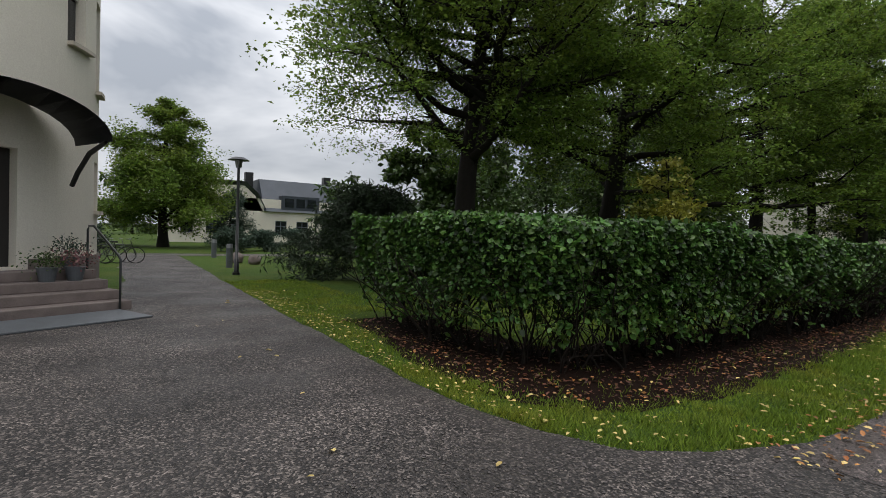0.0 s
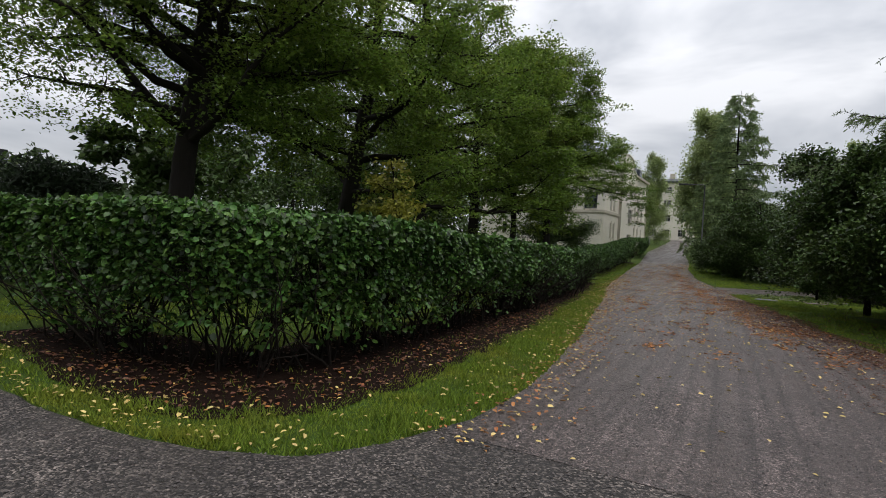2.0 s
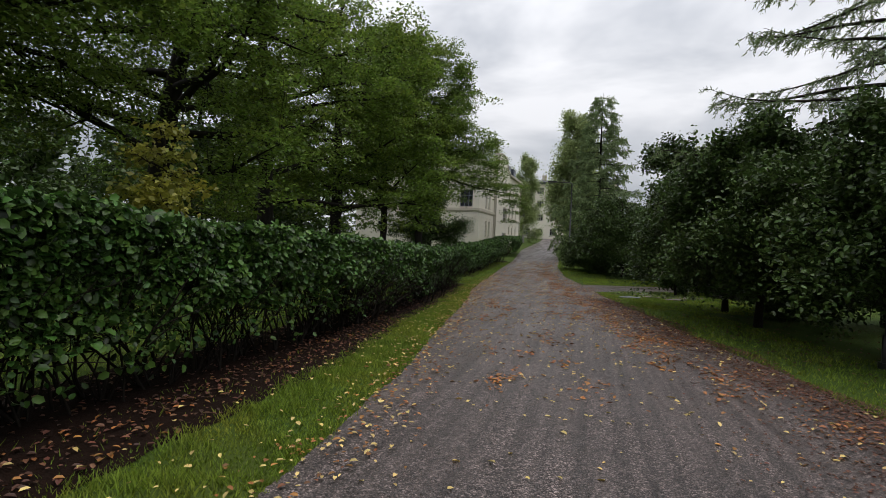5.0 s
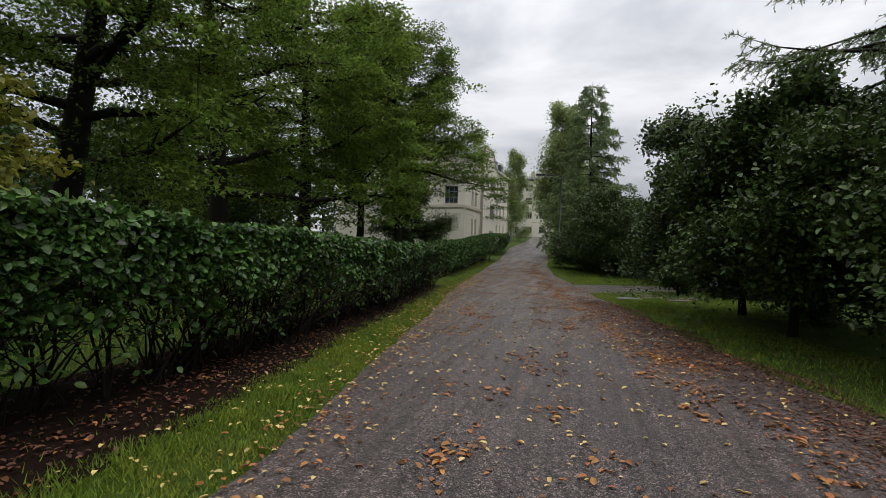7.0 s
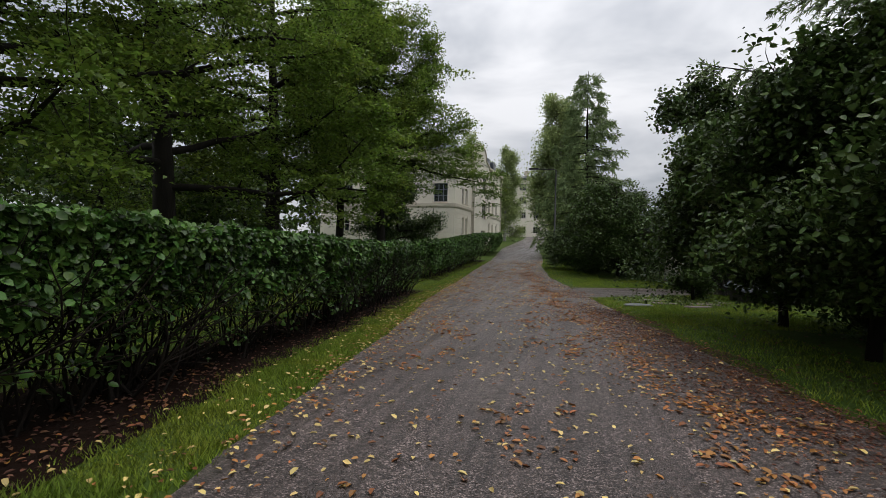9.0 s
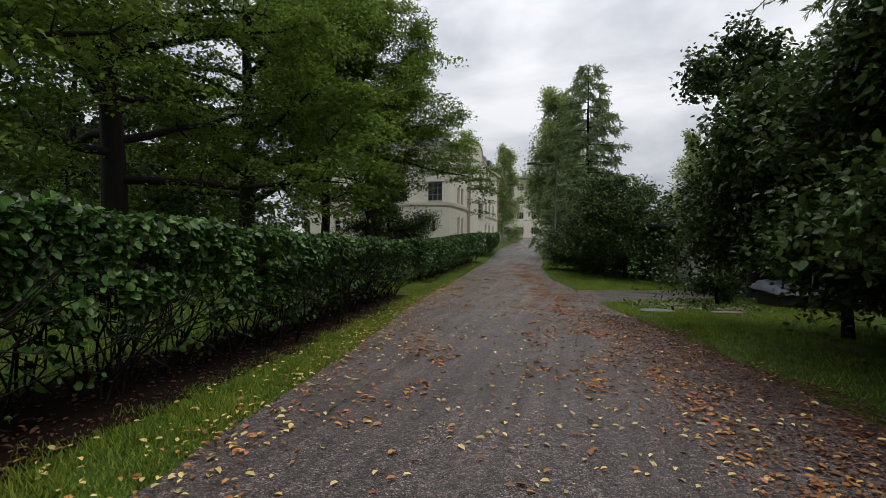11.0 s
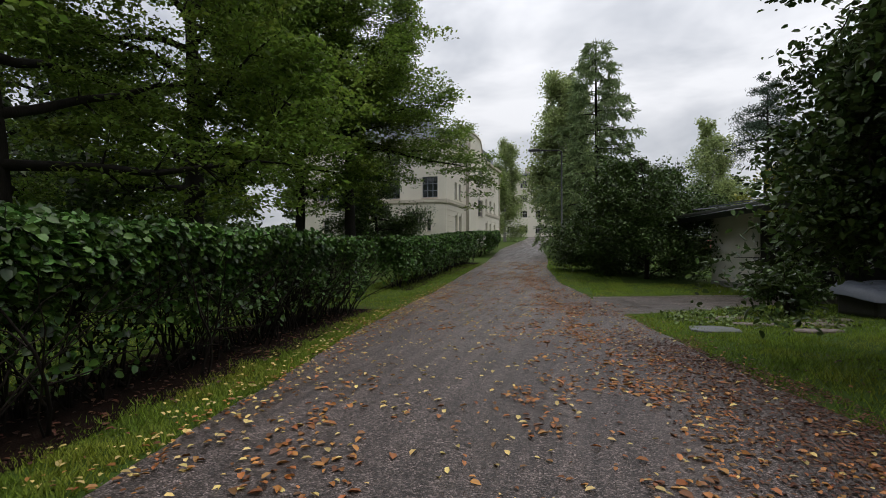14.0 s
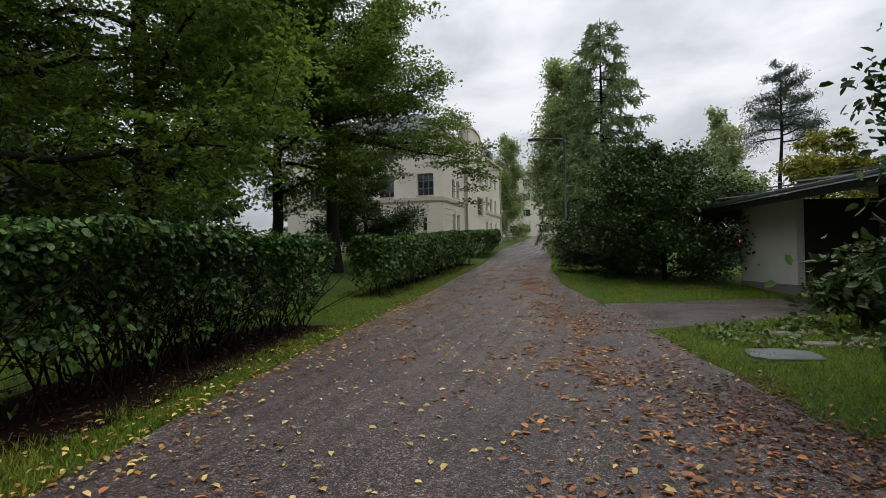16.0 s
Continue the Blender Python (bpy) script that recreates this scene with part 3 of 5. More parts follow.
def tree(name, x, y, height, radius, n_leaves, leaf, mat, bark, label, seed, category="tree", flat=0.5, clump=0.45, width=0.62, length=1.0, leaf_droop=0.3, group="", z=None, vert=0.42, oval=False, gaps=0.0, spray=0.0, **shape):
    r = np.random.default_rng(seed)
    gz = float(ground_z(x, y)) if z is None else z
    th = empty(name, x, y, gz)
    paths, tips = grow(r, (0, 0, 0), height, radius, **shape)
    trunk = [p for p in paths if p[1][0] > 0.045]
    thin = [p for p in paths if p[1][0] <= 0.045]
    if not trunk:
        trunk, thin = thin[:1], thin[1:]
    V, Q = tubes(trunk, 8)
    put("trunk", fast_mesh("trunk", V, Q, True), bark, th)
    if thin:
        V, Q = tubes(thin, 3)
        tagged(put("branchwork", fast_mesh("branchwork", V, Q, True), M_TWIG, th), kind="stuff")
    P = np.array([t[0] for t in tips])
    W = np.array([t[1] for t in tips])
    if gaps:
        open_ = np.array([noise.noise(Vector((a * 0.75 + seed, b * 0.75, c * 1.3))) for a, b, c in P]) < gaps - 0.5
        W = np.where(open_, W * 0.04, W)
    pick = r.choice(len(P), n_leaves, p=W / W.sum())
    off = np.clip(r.normal(size=(n_leaves, 3)), -1.5, 1.5) * np.array([1, 1, vert]) * clump * (0.25 + 0.75 * np.clip(W[pick], 0.1, 1.2))[:, None]
    if spray:
        # a spray is a level fan that hangs at its rim
        off[:, 2] -= spray * np.hypot(off[:, 0], off[:, 1])
    if oval:
        V, Q = round_leaves(r, P[pick] + off, leaf * r.uniform(0.55, 1.25, n_leaves), flat=flat, width=0.66, droop=leaf_droop)
    else:
        V, Q = leaf_cloud(r, P[pick] + off, leaf * r.uniform(0.6, 1.3, n_leaves), flat=flat, width=width, length=length, droop=leaf_droop)
    tagged(put("crown", fast_mesh("crown", V, Q), mat, th), kind="stuff")
    return tagged(th, label, category, group)


OLD = "tall dark-trunked broadleaf tree behind the hedge"
SPRAYS = dict(gaps=0.5, spray=0.3, vert=0.16, flat=0.62, clump=0.42)
LIME = dict(group="trees behind the hedge", limbs=28, first=0.2, spread=0.36, up=0.16, power=0.45, **SPRAYS)
tree("tree", -12.3, 3.3, 15, 0.36, 120000, 0.12, M_LEAF, M_BARK, "old forked broadleaf tree with spreading limbs", 31, group="trees behind the hedge", fork=0.7, limbs=46, first=0.27, spread=0.33, up=0.25, power=0.35, **{**SPRAYS, "gaps": 0.4, "clump": 0.4, "vert": 0.2})
tree("tree", -14.3, 12.2, 17, 0.44, 44000, 0.15, M_LEAF, M_BARK, OLD, 32, **LIME)
tree("tree", -15.0, 19.9, 18, 0.44, 48000, 0.165, M_LEAF, M_BARK, OLD, 33, **LIME)
tree("tree", -15.0, 27.0, 18, 0.42, 56000, 0.195, M_LEAF, M_BARK, OLD, 34, **LIME)
tree("tree", -15.2, 35.2, 19, 0.3, 52000, 0.205, M_LEAF, M_BARK, OLD, 35, **{**LIME, "first": 0.22, "spread": 0.3})
tree("tree", -12.6, 36.4, 18.5, 0.34, 110000, 0.17, M_LEAF, M_BARK, "spreading broadleaf tree beside the pale building", 36, group="trees behind the hedge", limbs=40, first=0.38, spread=0.31, up=0.3, power=0.4, **{**SPRAYS, "gaps": 0.42, "spray": 0.15})
tree("tree", -14.0, 43.5, 7.6, 0.16, 40000, 0.16, M_LEAF_DARK, M_BARK, "small dark tree against the pale building", 29, group="trees behind the hedge", limbs=24, first=0.08, spread=0.42, up=0.3)
BACK = dict(group="trees behind the hedge", limbs=18, first=0.06, spread=0.45, up=0.2)
tree("tree", -22, 8, 7, 0.2, 14000, 0.32, M_LEAF_DARK, M_BARK, OLD, 37, **BACK)
tree("tree", -27, 27, 15, 0.3, 14000, 0.36, M_LEAF_DARK, M_BARK, OLD, 38, **BACK)
tree("young_tree", -6.9, 5.9, 3.9, 0.03, 1500, 0.14, M_LEAF_YELLOW, M_TWIG, "thin young tree with yellowing leaves", 40, limbs=12, first=0.45, spread=0.25, up=0.4, sub=2)
BUSH = dict(vert=0.8, category="shrub", group="roadside shrubs", limbs=34, first=0.14, spread=0.38, up=0.5, sub=5, droop=0.06, clump=0.34, power=0.3, oval=True, gaps=0.3, leaf_droop=0.6)
OVER = "large dark green roadside shrub overhanging the drive"
tree("shrub", 6.0, 9.4, 4.5, 0.09, 90000, 0.105, M_LEAF_DARK, M_BARK, OVER, 41, **{**BUSH, "spread": 0.46, "droop": 0.045, "first": 0.2})
tree("shrub", 7.6, 5.9, 5.2, 0.09, 60000, 0.11, M_LEAF_DARK, M_BARK, OVER, 59, **BUSH)
tree("shrub", 4.7, 12.9, 5.0, 0.09, 110000, 0.11, M_LEAF_DARK, M_BARK, OVER, 42, **{**BUSH, "spread": 0.43, "droop": 0.045, "first": 0.2})
tree("shrub", 4.8, 16.6, 5.6, 0.09, 90000, 0.105, M_LEAF_DARK, M_BARK, OVER, 47, **BUSH)
tree("shrub", 8.6, 15.5, 5.4, 0.09, 40000, 0.13, M_LEAF_DARK, M_BARK, OVER, 48, **BUSH)
tree("shrub", 4.25, 22.9, 1.45, 0.05, 4200, 0.1, M_LEAF_DARK, M_BARK, "small leafy shrub by a side path", 62, **{**BUSH, "spread": 0.42, "limbs": 16})
LOWBUSH = {**BUSH, "first": 0.03, "spread": 0.55, "power": 0.5}
tree("shrub", 2.55, 32.8, 5.2, 0.08, 56000, 0.125, M_LEAF_DARK, M_BARK, "dense dark shrub on the grass by the carport", 43, **LOWBUSH)
tree("shrub", 0.7, 36.0, 3.2, 0.07, 26000, 0.125, M_LEAF_DARK, M_BARK, "lower dark shrub at the foot of a larch", 58, **LOWBUSH)
NEEDLED = dict(flat=0.25, width=0.2, length=1.2)


def larch(x, y, height, radius, low, reach, boughs, shoot, needle, per_shoot, label, seed):
    """A larch: level boughs that sink and lift at the tip, hung with needled shoots."""
    r = np.random.default_rng(seed)
    th = empty("larch", x, y, float(ground_z(x, y)))
    V, Q = tubes([([(0, 0, -0.1), (0.05, 0, height * 0.3), (0, 0.05, height * 0.7), (0, 0, height)], [radius * 1.3, radius, radius * 0.5, 0.015])], 10)
    put("trunk", fast_mesh("trunk", V, Q, True), M_BARK, th)
    wood, pos, way = [], [], []
    for k in range(boughs):
        f = low + (0.985 - low) * (k + r.random()) / boughs
        length = reach * ((1 - f) / (1 - low)) ** 0.75 * r.uniform(0.65, 1.1) + 0.25
        az = k * 2.4 + r.uniform(-0.4, 0.4)
        out = np.array([math.cos(az), math.sin(az), 0.0])
        n = 9
        u = np.linspace(0, 1, n)
        sag = length * (0.12 * u - 0.42 * u ** 2 + 0.26 * u ** 4)
        pts = np.array([0, 0, f * height]) + out * (u * length)[:, None]
        pts[:, 2] += sag
        pts[:, :2] += np.cumsum(r.normal(0, 0.02 * length, (n, 2)), 0) * u[:, None]
        wood.append((pts, np.linspace(0.012 + 0.012 * length, 0.005, n)))
        for j in range(int(length / shoot * 7) + 4):
            g = r.uniform(0.18, 1.0) * (n - 1)
            i = min(int(g), n - 2)
            q = pts[i] + (pts[i + 1] - pts[i]) * (g - i)
            side = np.array([-out[1], out[0], 0]) * r.choice((-1, 1)) * r.uniform(0.2, 1.0)
            d = out * 0.7 + side + np.array([0, 0, r.uniform(-0.9, 0.25)])
            tl = shoot * r.uniform(0.5, 1.5) * (1.15 - 0.5 * g / (n - 1))
            tw = [q]
            for _ in range(4):
                d = d / np.linalg.norm(d) + np.array([0, 0, -0.16]) + r.normal(0, 0.08, 3)
                q = q + d / np.linalg.norm(d) * tl / 4
                tw.append(q)
            wood.append((tw, [0.008, 0.007, 0.006, 0.005, 0.003]))
            tw = np.array(tw)
            h = r.uniform(0, 4, per_shoot)
            i = np.minimum(h.astype(int), 3)
            pos.append(tw[i] + (tw[i + 1] - tw[i]) * (h - i)[:, None])
            way.append((tw[i + 1] - tw[i]) / (tl / 4))
    V, Q = tubes(wood, 4)
    tagged(put("branchwork", fast_mesh("branchwork", V, Q, True), M_TWIG, th), kind="stuff")
    pos, way = np.concatenate(pos), np.concatenate(way)
    d = way * 0.9 + r.normal(0, 0.55, pos.shape)
    d /= np.linalg.norm(d, axis=1)[:, None]
    s_ = np.cross(d, r.normal(size=pos.shape))
    s_ /= np.linalg.norm(s_, axis=1)[:, None] + 1e-9
    a = (needle * r.uniform(0.6, 1.3, len(pos)))[:, None]
    V = np.stack([pos, pos + d * a * 0.5 + s_ * a * 0.11, pos + d * a, pos + d * a * 0.5 - s_ * a * 0.11], 1).reshape(-1, 3)
    tagged(put("crown", fast_mesh("crown", V, np.arange(len(V)).reshape(-1, 4)), M_LARCH, th), kind="stuff")
    return tagged(th, label, "tree", group="larches")


larch(1.0, 47.0, 15.5, 0.16, 0.06, 4.6, 86, 0.9, 0.33, 18, "feathery green larch beside the drive", 44)
larch(8.2, 13.6, 13.5, 0.17, 0.3, 6.2, 72, 0.6, 0.11, 24, "larch with long drooping needled branches", 49)
HANG = dict(up=0.75, sub=4, droop=0.06, clump=0.62, vert=1.3, leaf_droop=1.0, group="birches")
tree("birch", -1.3, 56, 16, 0.16, 36000, 0.27, M_BIRCH_LEAF, M_BIRCH_BARK, "tall pale green birch with drooping twigs", 45, limbs=44, first=0.1, spread=0.19, power=0.5, **HANG)
tree("birch", -10.6, 84, 16, 0.2, 22000, 0.26, M_BIRCH_LEAF, M_BIRCH_BARK, "slender birch beside the pale building", 46, limbs=26, first=0.06, spread=0.16, power=0.5, **HANG)
tree("birch", -16, 90, 20, 0.2, 14000, 0.28, M_BIRCH_LEAF, M_BIRCH_BARK, "tall thin birch behind the roof", 50, limbs=26, first=0.1, spread=0.2, **HANG)
tree("birch", 14.8, 72, 15, 0.2, 14000, 0.3, M_BIRCH_LEAF, M_BIRCH_BARK, "birch beyond the carport", 51, limbs=26, first=0.1, spread=0.22, **HANG)
tree("pine", 21.6, 78, 20.5, 0.28, 13000, 0.36, M_NEEDLE, M_BARK, "tall pine with a bare trunk and flat crown", 52, limbs=26, first=0.55, spread=0.2, up=0.2, sub=4, clump=0.5, **NEEDLED)
tree("tree", 20.5, 66, 10.5, 0.2, 12000, 0.36, M_LEAF_YELLOW, M_BARK, "yellow-green broadleaf tree beyond the carport", 53, limbs=20, first=0.1, spread=0.45)
tree("tree", -43, -2.6, 12.0, 0.35, 60000, 0.2, M_LEAF, M_BARK, "round-crowned broadleaf tree on the lawn", 54, limbs=40, first=0.12, spread=0.34, up=0.4, **{**SPRAYS, "gaps": 0.25, "clump": 0.6, "vert": 0.4})
tree("birch", -48, -13, 15, 0.22, 18000, 0.28, M_BIRCH_LEAF, M_BIRCH_BARK, "tall birch behind the parked bicycles", 55, limbs=26, first=0.1, spread=0.26, **HANG)
tree("yew", -15.6, 1.6, 3.2, 0.1, 24000, 0.22, M_NEEDLE_DARK, M_BARK, "dark dense yew on the lawn", 56, category="shrub", limbs=26, first=0.05, spread=0.6, up=0.5, sub=4, **NEEDLED)
tree("spruce", -46, 2.6, 5.5, 0.1, 8000, 0.26, M_NEEDLE, M_BARK, "young spruce before the manor house", 57, limbs=40, first=0.05, spread=0.3, up=-0.05, sub=3, **NEEDLED)
LOW = dict(category="shrub", group="low shrubs", limbs=20, first=0.05, spread=0.9, up=0.35, sub=4)
for k, (sxx, syy, hh) in enumerate(((-36, 1.0, 1.5), (-38, 3.6, 1.4), (-39, 6.5, 1.6), (-37, 9.0, 2.0), (-41, -7.5, 1.4), (-42, -10, 1.5))):
    tree("shrub", sxx, syy, hh, 0.05, 5000, 0.16, M_NEEDLE, M_TWIG, "low spreading evergreen shrub", 60 + k, **LOW)
tree("hydrangea", -21.5, -7.6, 1.5, 0.03, 5000, 0.13, M_FLOWER, M_TWIG, "white flowering hydrangea by the bicycles", 70, category="shrub", limbs=18, first=0.1, spread=0.6, up=0.8, sub=3)
# far woods close the place all round
far_tree = tree("tree", 60, 110, 17, 0.3, 2000, 1.0, M_LEAF_DARK, M_BARK, "broadleaf tree of the surrounding woods", 80, group="surrounding woods", limbs=14, first=0.05, spread=0.4, clump=0.9, sub=1, z=0)
fr = np.random.default_rng(81)
for k in range(56):
    a = k / 56 * 2 * math.pi + fr.uniform(-0.04, 0.04)
    rad = fr.uniform(95, 125)
    if abs(a - 1.66) < 0.12 or abs(a - 3.05) < 0.2:
        rad += 70
    fxx, fyy = rad * math.cos(a), 30 + rad * math.sin(a)
    copy_thing(far_tree, pose(fxx, fyy, float(ground_z(fxx, fyy)), 0, 0, fr.uniform(0, 360)) @ Matrix.Diagonal((*[fr.uniform(0.7, 1.1)] * 3, 1)))
for fxx, fyy, sc in ((-27, 12, 0.3), (-29, 19, 0.3), (-26, 40, 0.6), (-31, 33, 0.6), (-33, 8, 0.34), (-36, 24, 0.6), (-30, 46, 0.6), (-24, 33, 0.45), (-70, -14, 0.8), (-72, -24, 0.9), (-66, -32, 0.8), (-46, 30, 0.8), (-50, 44, 0.9), (30, 20, 0.7), (26, 34, 0.6), (34, 46, 0.8), (26, 8, 0.6), (10, -30, 0.8), (22, -16, 0.8), (-4, -34, 0.8), (18, -2, 0.7)):
    copy_thing(far_tree, pose(fxx, fyy, float(ground_z(fxx, fyy)), 0, 0, fxx * 31) @ Matrix.Diagonal((sc, sc, sc, 1)))

# ---- buildings ----
def cells(bm, plane, openings, u0, u1, z0, z1, depth):
    """A wall u0..u1 by z0..z1 with openings (a, b, c, d) left out; plane(u, z, d) gives the place at depth d."""
    us = sorted({u0, u1, *[o[0] for o in openings], *[o[1] for o in openings]})
    zs = sorted({z0, z1, *[o[2] for o in openings], *[o[3] for o in openings]})

    def solid(i, j):
        if i < 0 or j < 0 or i >= len(us) - 1 or j >= len(zs) - 1:
            return False
        u, z = (us[i] + us[i + 1]) / 2, (zs[j] + zs[j + 1]) / 2
        return not any(o[0] < u < o[1] and o[2] < z < o[3] for o in openings)

    def face(*pts):
        bm.faces.new([bm.verts.new(plane(*p)) for p in pts])
    for i in range(len(us) - 1):
        for j in range(len(zs) - 1):
            if not solid(i, j):
                continue
            a, b, c, d = us[i], us[i + 1], zs[j], zs[j + 1]
            face((a, c, 0), (b, c, 0), (b, d, 0), (a, d, 0))
            face((a, c, depth), (a, d, depth), (b, d, depth), (b, c, depth))
            if not solid(i - 1, j):
                face((a, c, 0), (a, d, 0), (a, d, depth), (a, c, depth))
            if not solid(i + 1, j):
                face((b, c, 0), (b, c, depth), (b, d, depth), (b, d, 0))
            if not solid(i, j - 1):
                face((a, c, 0), (a, c, depth), (b, c, depth), (b, c, 0))
            if not solid(i, j + 1):
                face((a, d, 0), (b, d, 0), (b, d, depth), (a, d, depth))
    bmesh.ops.remove_doubles(bm, verts=bm.verts[:], dist=0.001)
    bmesh.ops.recalc_face_normals(bm, faces=bm.faces[:])


def block(bm, plane, a, b, c, d, near, far):
    """A box on a wall: from a to b, c to d, from depth near to far (negative stands proud)."""
    v = [bm.verts.new(plane(u, z, w)) for w in (near, far) for u, z in ((a, c), (b, c), (b, d), (a, d))]
    for f in ((0, 1, 2, 3), (7, 6, 5, 4), (0, 4, 5, 1), (1, 5, 6, 2), (2, 6, 7, 3), (3, 7, 4, 0)):
        bm.faces.new([v[k] for k in f])
    bmesh.ops.recalc_face_normals(bm, faces=bm.faces[:])


def one_block(name, plane, a, b, c, d, near, far, mat, parent, label=""):
    bm = bmesh.new()
    block(bm, plane, a, b, c, d, near, far)
    return part(name, bm, mat, parent, label)


def window(plane, o, parent, bars=(1, 1), frame_mat=None, sill=True, deep=0.16):
    """A framed window in an opening: frame with bars, panes, sill."""
    a, b, c, d = o
    bm = bmesh.new()
    w = 0.07
    for p in ((a, a + w, c, d), (b - w, b, c, d), (a + w, b - w, c, c + w), (a + w, b - w, d - w, d)):
        block(bm, plane, *p, deep, deep + 0.07)
    for k in range(1, bars[0] + 1):
        u = a + (b - a) * k / (bars[0] + 1)
        block(bm, plane, u - 0.035, u + 0.035, c + w, d - w, deep + 0.004, deep + 0.066)
    for k in range(1, bars[1] + 1):
        z = c + (d - c) * (k / (bars[1] + 1) if bars[1] > 1 else 0.62)
        block(bm, plane, a + w, b - w, z - 0.03, z + 0.03, deep + 0.008, deep + 0.062)
    win = part("window", bm, frame_mat or M_FRAME, parent)
    for k in range(bars[0] + 1):
        u0, u1 = a + (b - a) * k / (bars[0] + 1), a + (b - a) * (k + 1) / (bars[0] + 1)
        one_block("pane", plane, u0 + 0.03, u1 - 0.03, c + 0.03, d - 0.03, deep + 0.03, deep + 0.045, M_GLASS, win, "dark reflecting glass")
    if sill:
        one_block("sill", plane, a - 0.08, b + 0.08, c - 0.07, c - 0.003, -0.09, deep, M_PLASTER_TRIM, win)
    return win


# the pale building: local y runs along its street front, local x = 0 is that front
mb = empty("building", -12.0, 55.0, 0, -3.9)
Z0 = 1.2
street = lambda u, z, d: (-d, u, z)
bay_front = lambda u, z, d: (0.35 - d, u, z)
gable_end = lambda u, z, d: (-u, d, z)
far_end = lambda u, z, d: (-u, 22.2 - d, z)
W1 = [(2.75, 3.55, 3.5, 5.35), (4.1, 4.95, 3.5, 5.35), (2.75, 3.55, 6.9, 8.55), (4.1, 4.95, 6.9, 8.55), (2.75, 3.55, 10.0, 11.2), (4.1, 4.95, 10.0, 11.2)]
W2 = [(10.3, 12.55, 9.35, 11.05), (10.2, 12.6, 5.8, 7.7), (10.05, 12.3, 3.75, 4.3)]
W3 = [(15.05, 16.05, 9.7, 11.4), (17.15, 18.1, 9.7, 11.35), (19.3, 20.2, 9.7, 11.35), (15.05, 16.0, 6.75, 8.25), (17.1, 18.05, 6.75, 8.2), (19.3, 20.2, 6.75, 8.2), (14.9, 15.85, 4.3, 5.35), (16.95, 17.8, 4.3, 5.35), (19.3, 20.1, 4.3, 5.35)]
W4 = [(0.8, 2.35, 6.8, 8.75), (1.45, 1.9, 3.66, 4.9), (4.6, 6.1, 6.8, 8.75), (5.0, 5.6, 3.6, 4.9), (8.2, 9.7, 6.8, 8.75), (8.6, 9.2, 3.6, 4.9), (4.6, 6.1, 10.0, 11.3), (8.2, 9.7, 10.0, 11.3), (12, 13.5, 6.8, 8.75), (12.3, 13, 3.6, 4.9)]
for nm, pl, ops, a, b, top in (("wall", street, W1, 0, 6.7, 12.0), ("wall", bay_front, W2, 6.7, 13.6, 12.6), ("wall", street, W3, 13.6, 22.2, 12.4), ("wall", gable_end, W4, 0.42, 16, 12.0), ("wall", far_end, [], 0.42, 16, 12.4)):
    bm = bmesh.new()
    cells(bm, pl, ops, a, b, Z0, top, 0.42)
    part(nm, bm, M_PLASTER, mb)
one_block("wall", lambda u, z, d: (-16 + d, u, z), 0.42, 21.78, Z0, 12.0, 0, 0.4, M_PLASTER, mb)
for ops, pl, fm in ((W1, street, M_FRAME), (W2, bay_front, M_FRAME), (W3, street, M_FRAME)):
    for o in ops:
        wide = o[1] - o[0] > 1.5
        window(pl, o, mb, (2 if wide else 0, 2 if wide and o[3] - o[2] > 1 else 1), fm)
for o in W4:
    wide = o[1] - o[0] > 1
    window(gable_end, o, mb, (2, 2) if wide else (0, 1), M_FRAME_BLUE if wide else M_FRAME)
# returns of the bay, belts, string courses
for u in (6.7, 13.52):
    one_block("wall", bay_front, u, u + 0.08, Z0, 12.6, 0.002, 0.5, M_PLASTER, mb)
for pl, a, b in ((street, -0.18, 6.69), (gable_end, -0.15, 16), (street, 13.61, 22.35)):
    one_block("belt_course", pl, a, b, 6.34, 6.62, -0.16, 0.1, M_PLASTER_TRIM, mb)
    one_block("belt_course", pl, a, b, 6.2, 6.336, -0.08, 0.1, M_PLASTER_TRIM, mb)


def courses(pl, a, b, z0, z1, ops, n):
    """Raised bands of rusticated plaster, cut round the windows."""
    step = (z1 - z0) / n
    for k in range(n):
        c, d = z0 + k * step, z0 + (k + 1) * step - 0.06
        cuts = sorted((o[0] - 0.02, o[1] + 0.02) for o in ops if o[2] < d and o[3] > c)
        u = a
        for p, q in cuts + [(b, b)]:
            if p - u > 0.1:
                one_block("plaster_band", pl, u, p, c, d, -0.045, 0.02, M_PLASTER, mb)
            u = max(u, q)


courses(street, 0.0, 6.68, 2.0, 6.19, W1, 8)
courses(gable_end, -0.04, 11, 2.0, 6.19, W4, 8)
courses(street, 13.64, 22.2, 2.0, 6.19, W3, 8)
# curved gable over the bay
bm = bmesh.new()
prof = [(6.7, 12.6), (6.7, 14.1)] + [(6.7 + 3.6 * k / 6, 14.1 + 0.35 * math.sin(math.pi * 0.75 * k / 6)) for k in range(1, 7)]
prof += [(10.3 + 1.5 * math.sin(math.pi / 2 * k / 7), 14.35 - 1.3 * (1 - math.cos(math.pi / 2 * k / 7))) for k in range(1, 8)] + [(12.4, 12.8), (13.6, 12.6)]
lo = [bm.verts.new(bay_front(u, z, 0)) for u, z in prof]
hi = [bm.verts.new(bay_front(u, z, 0.45)) for u, z in prof]
bm.faces.new(lo)
bm.faces.new(hi[::-1])
for k in range(len(prof)):
    j = (k + 1) % len(prof)
    bm.faces.new((lo[k], hi[k], hi[j], lo[j]))
bmesh.ops.recalc_face_normals(bm, faces=bm.faces[:])
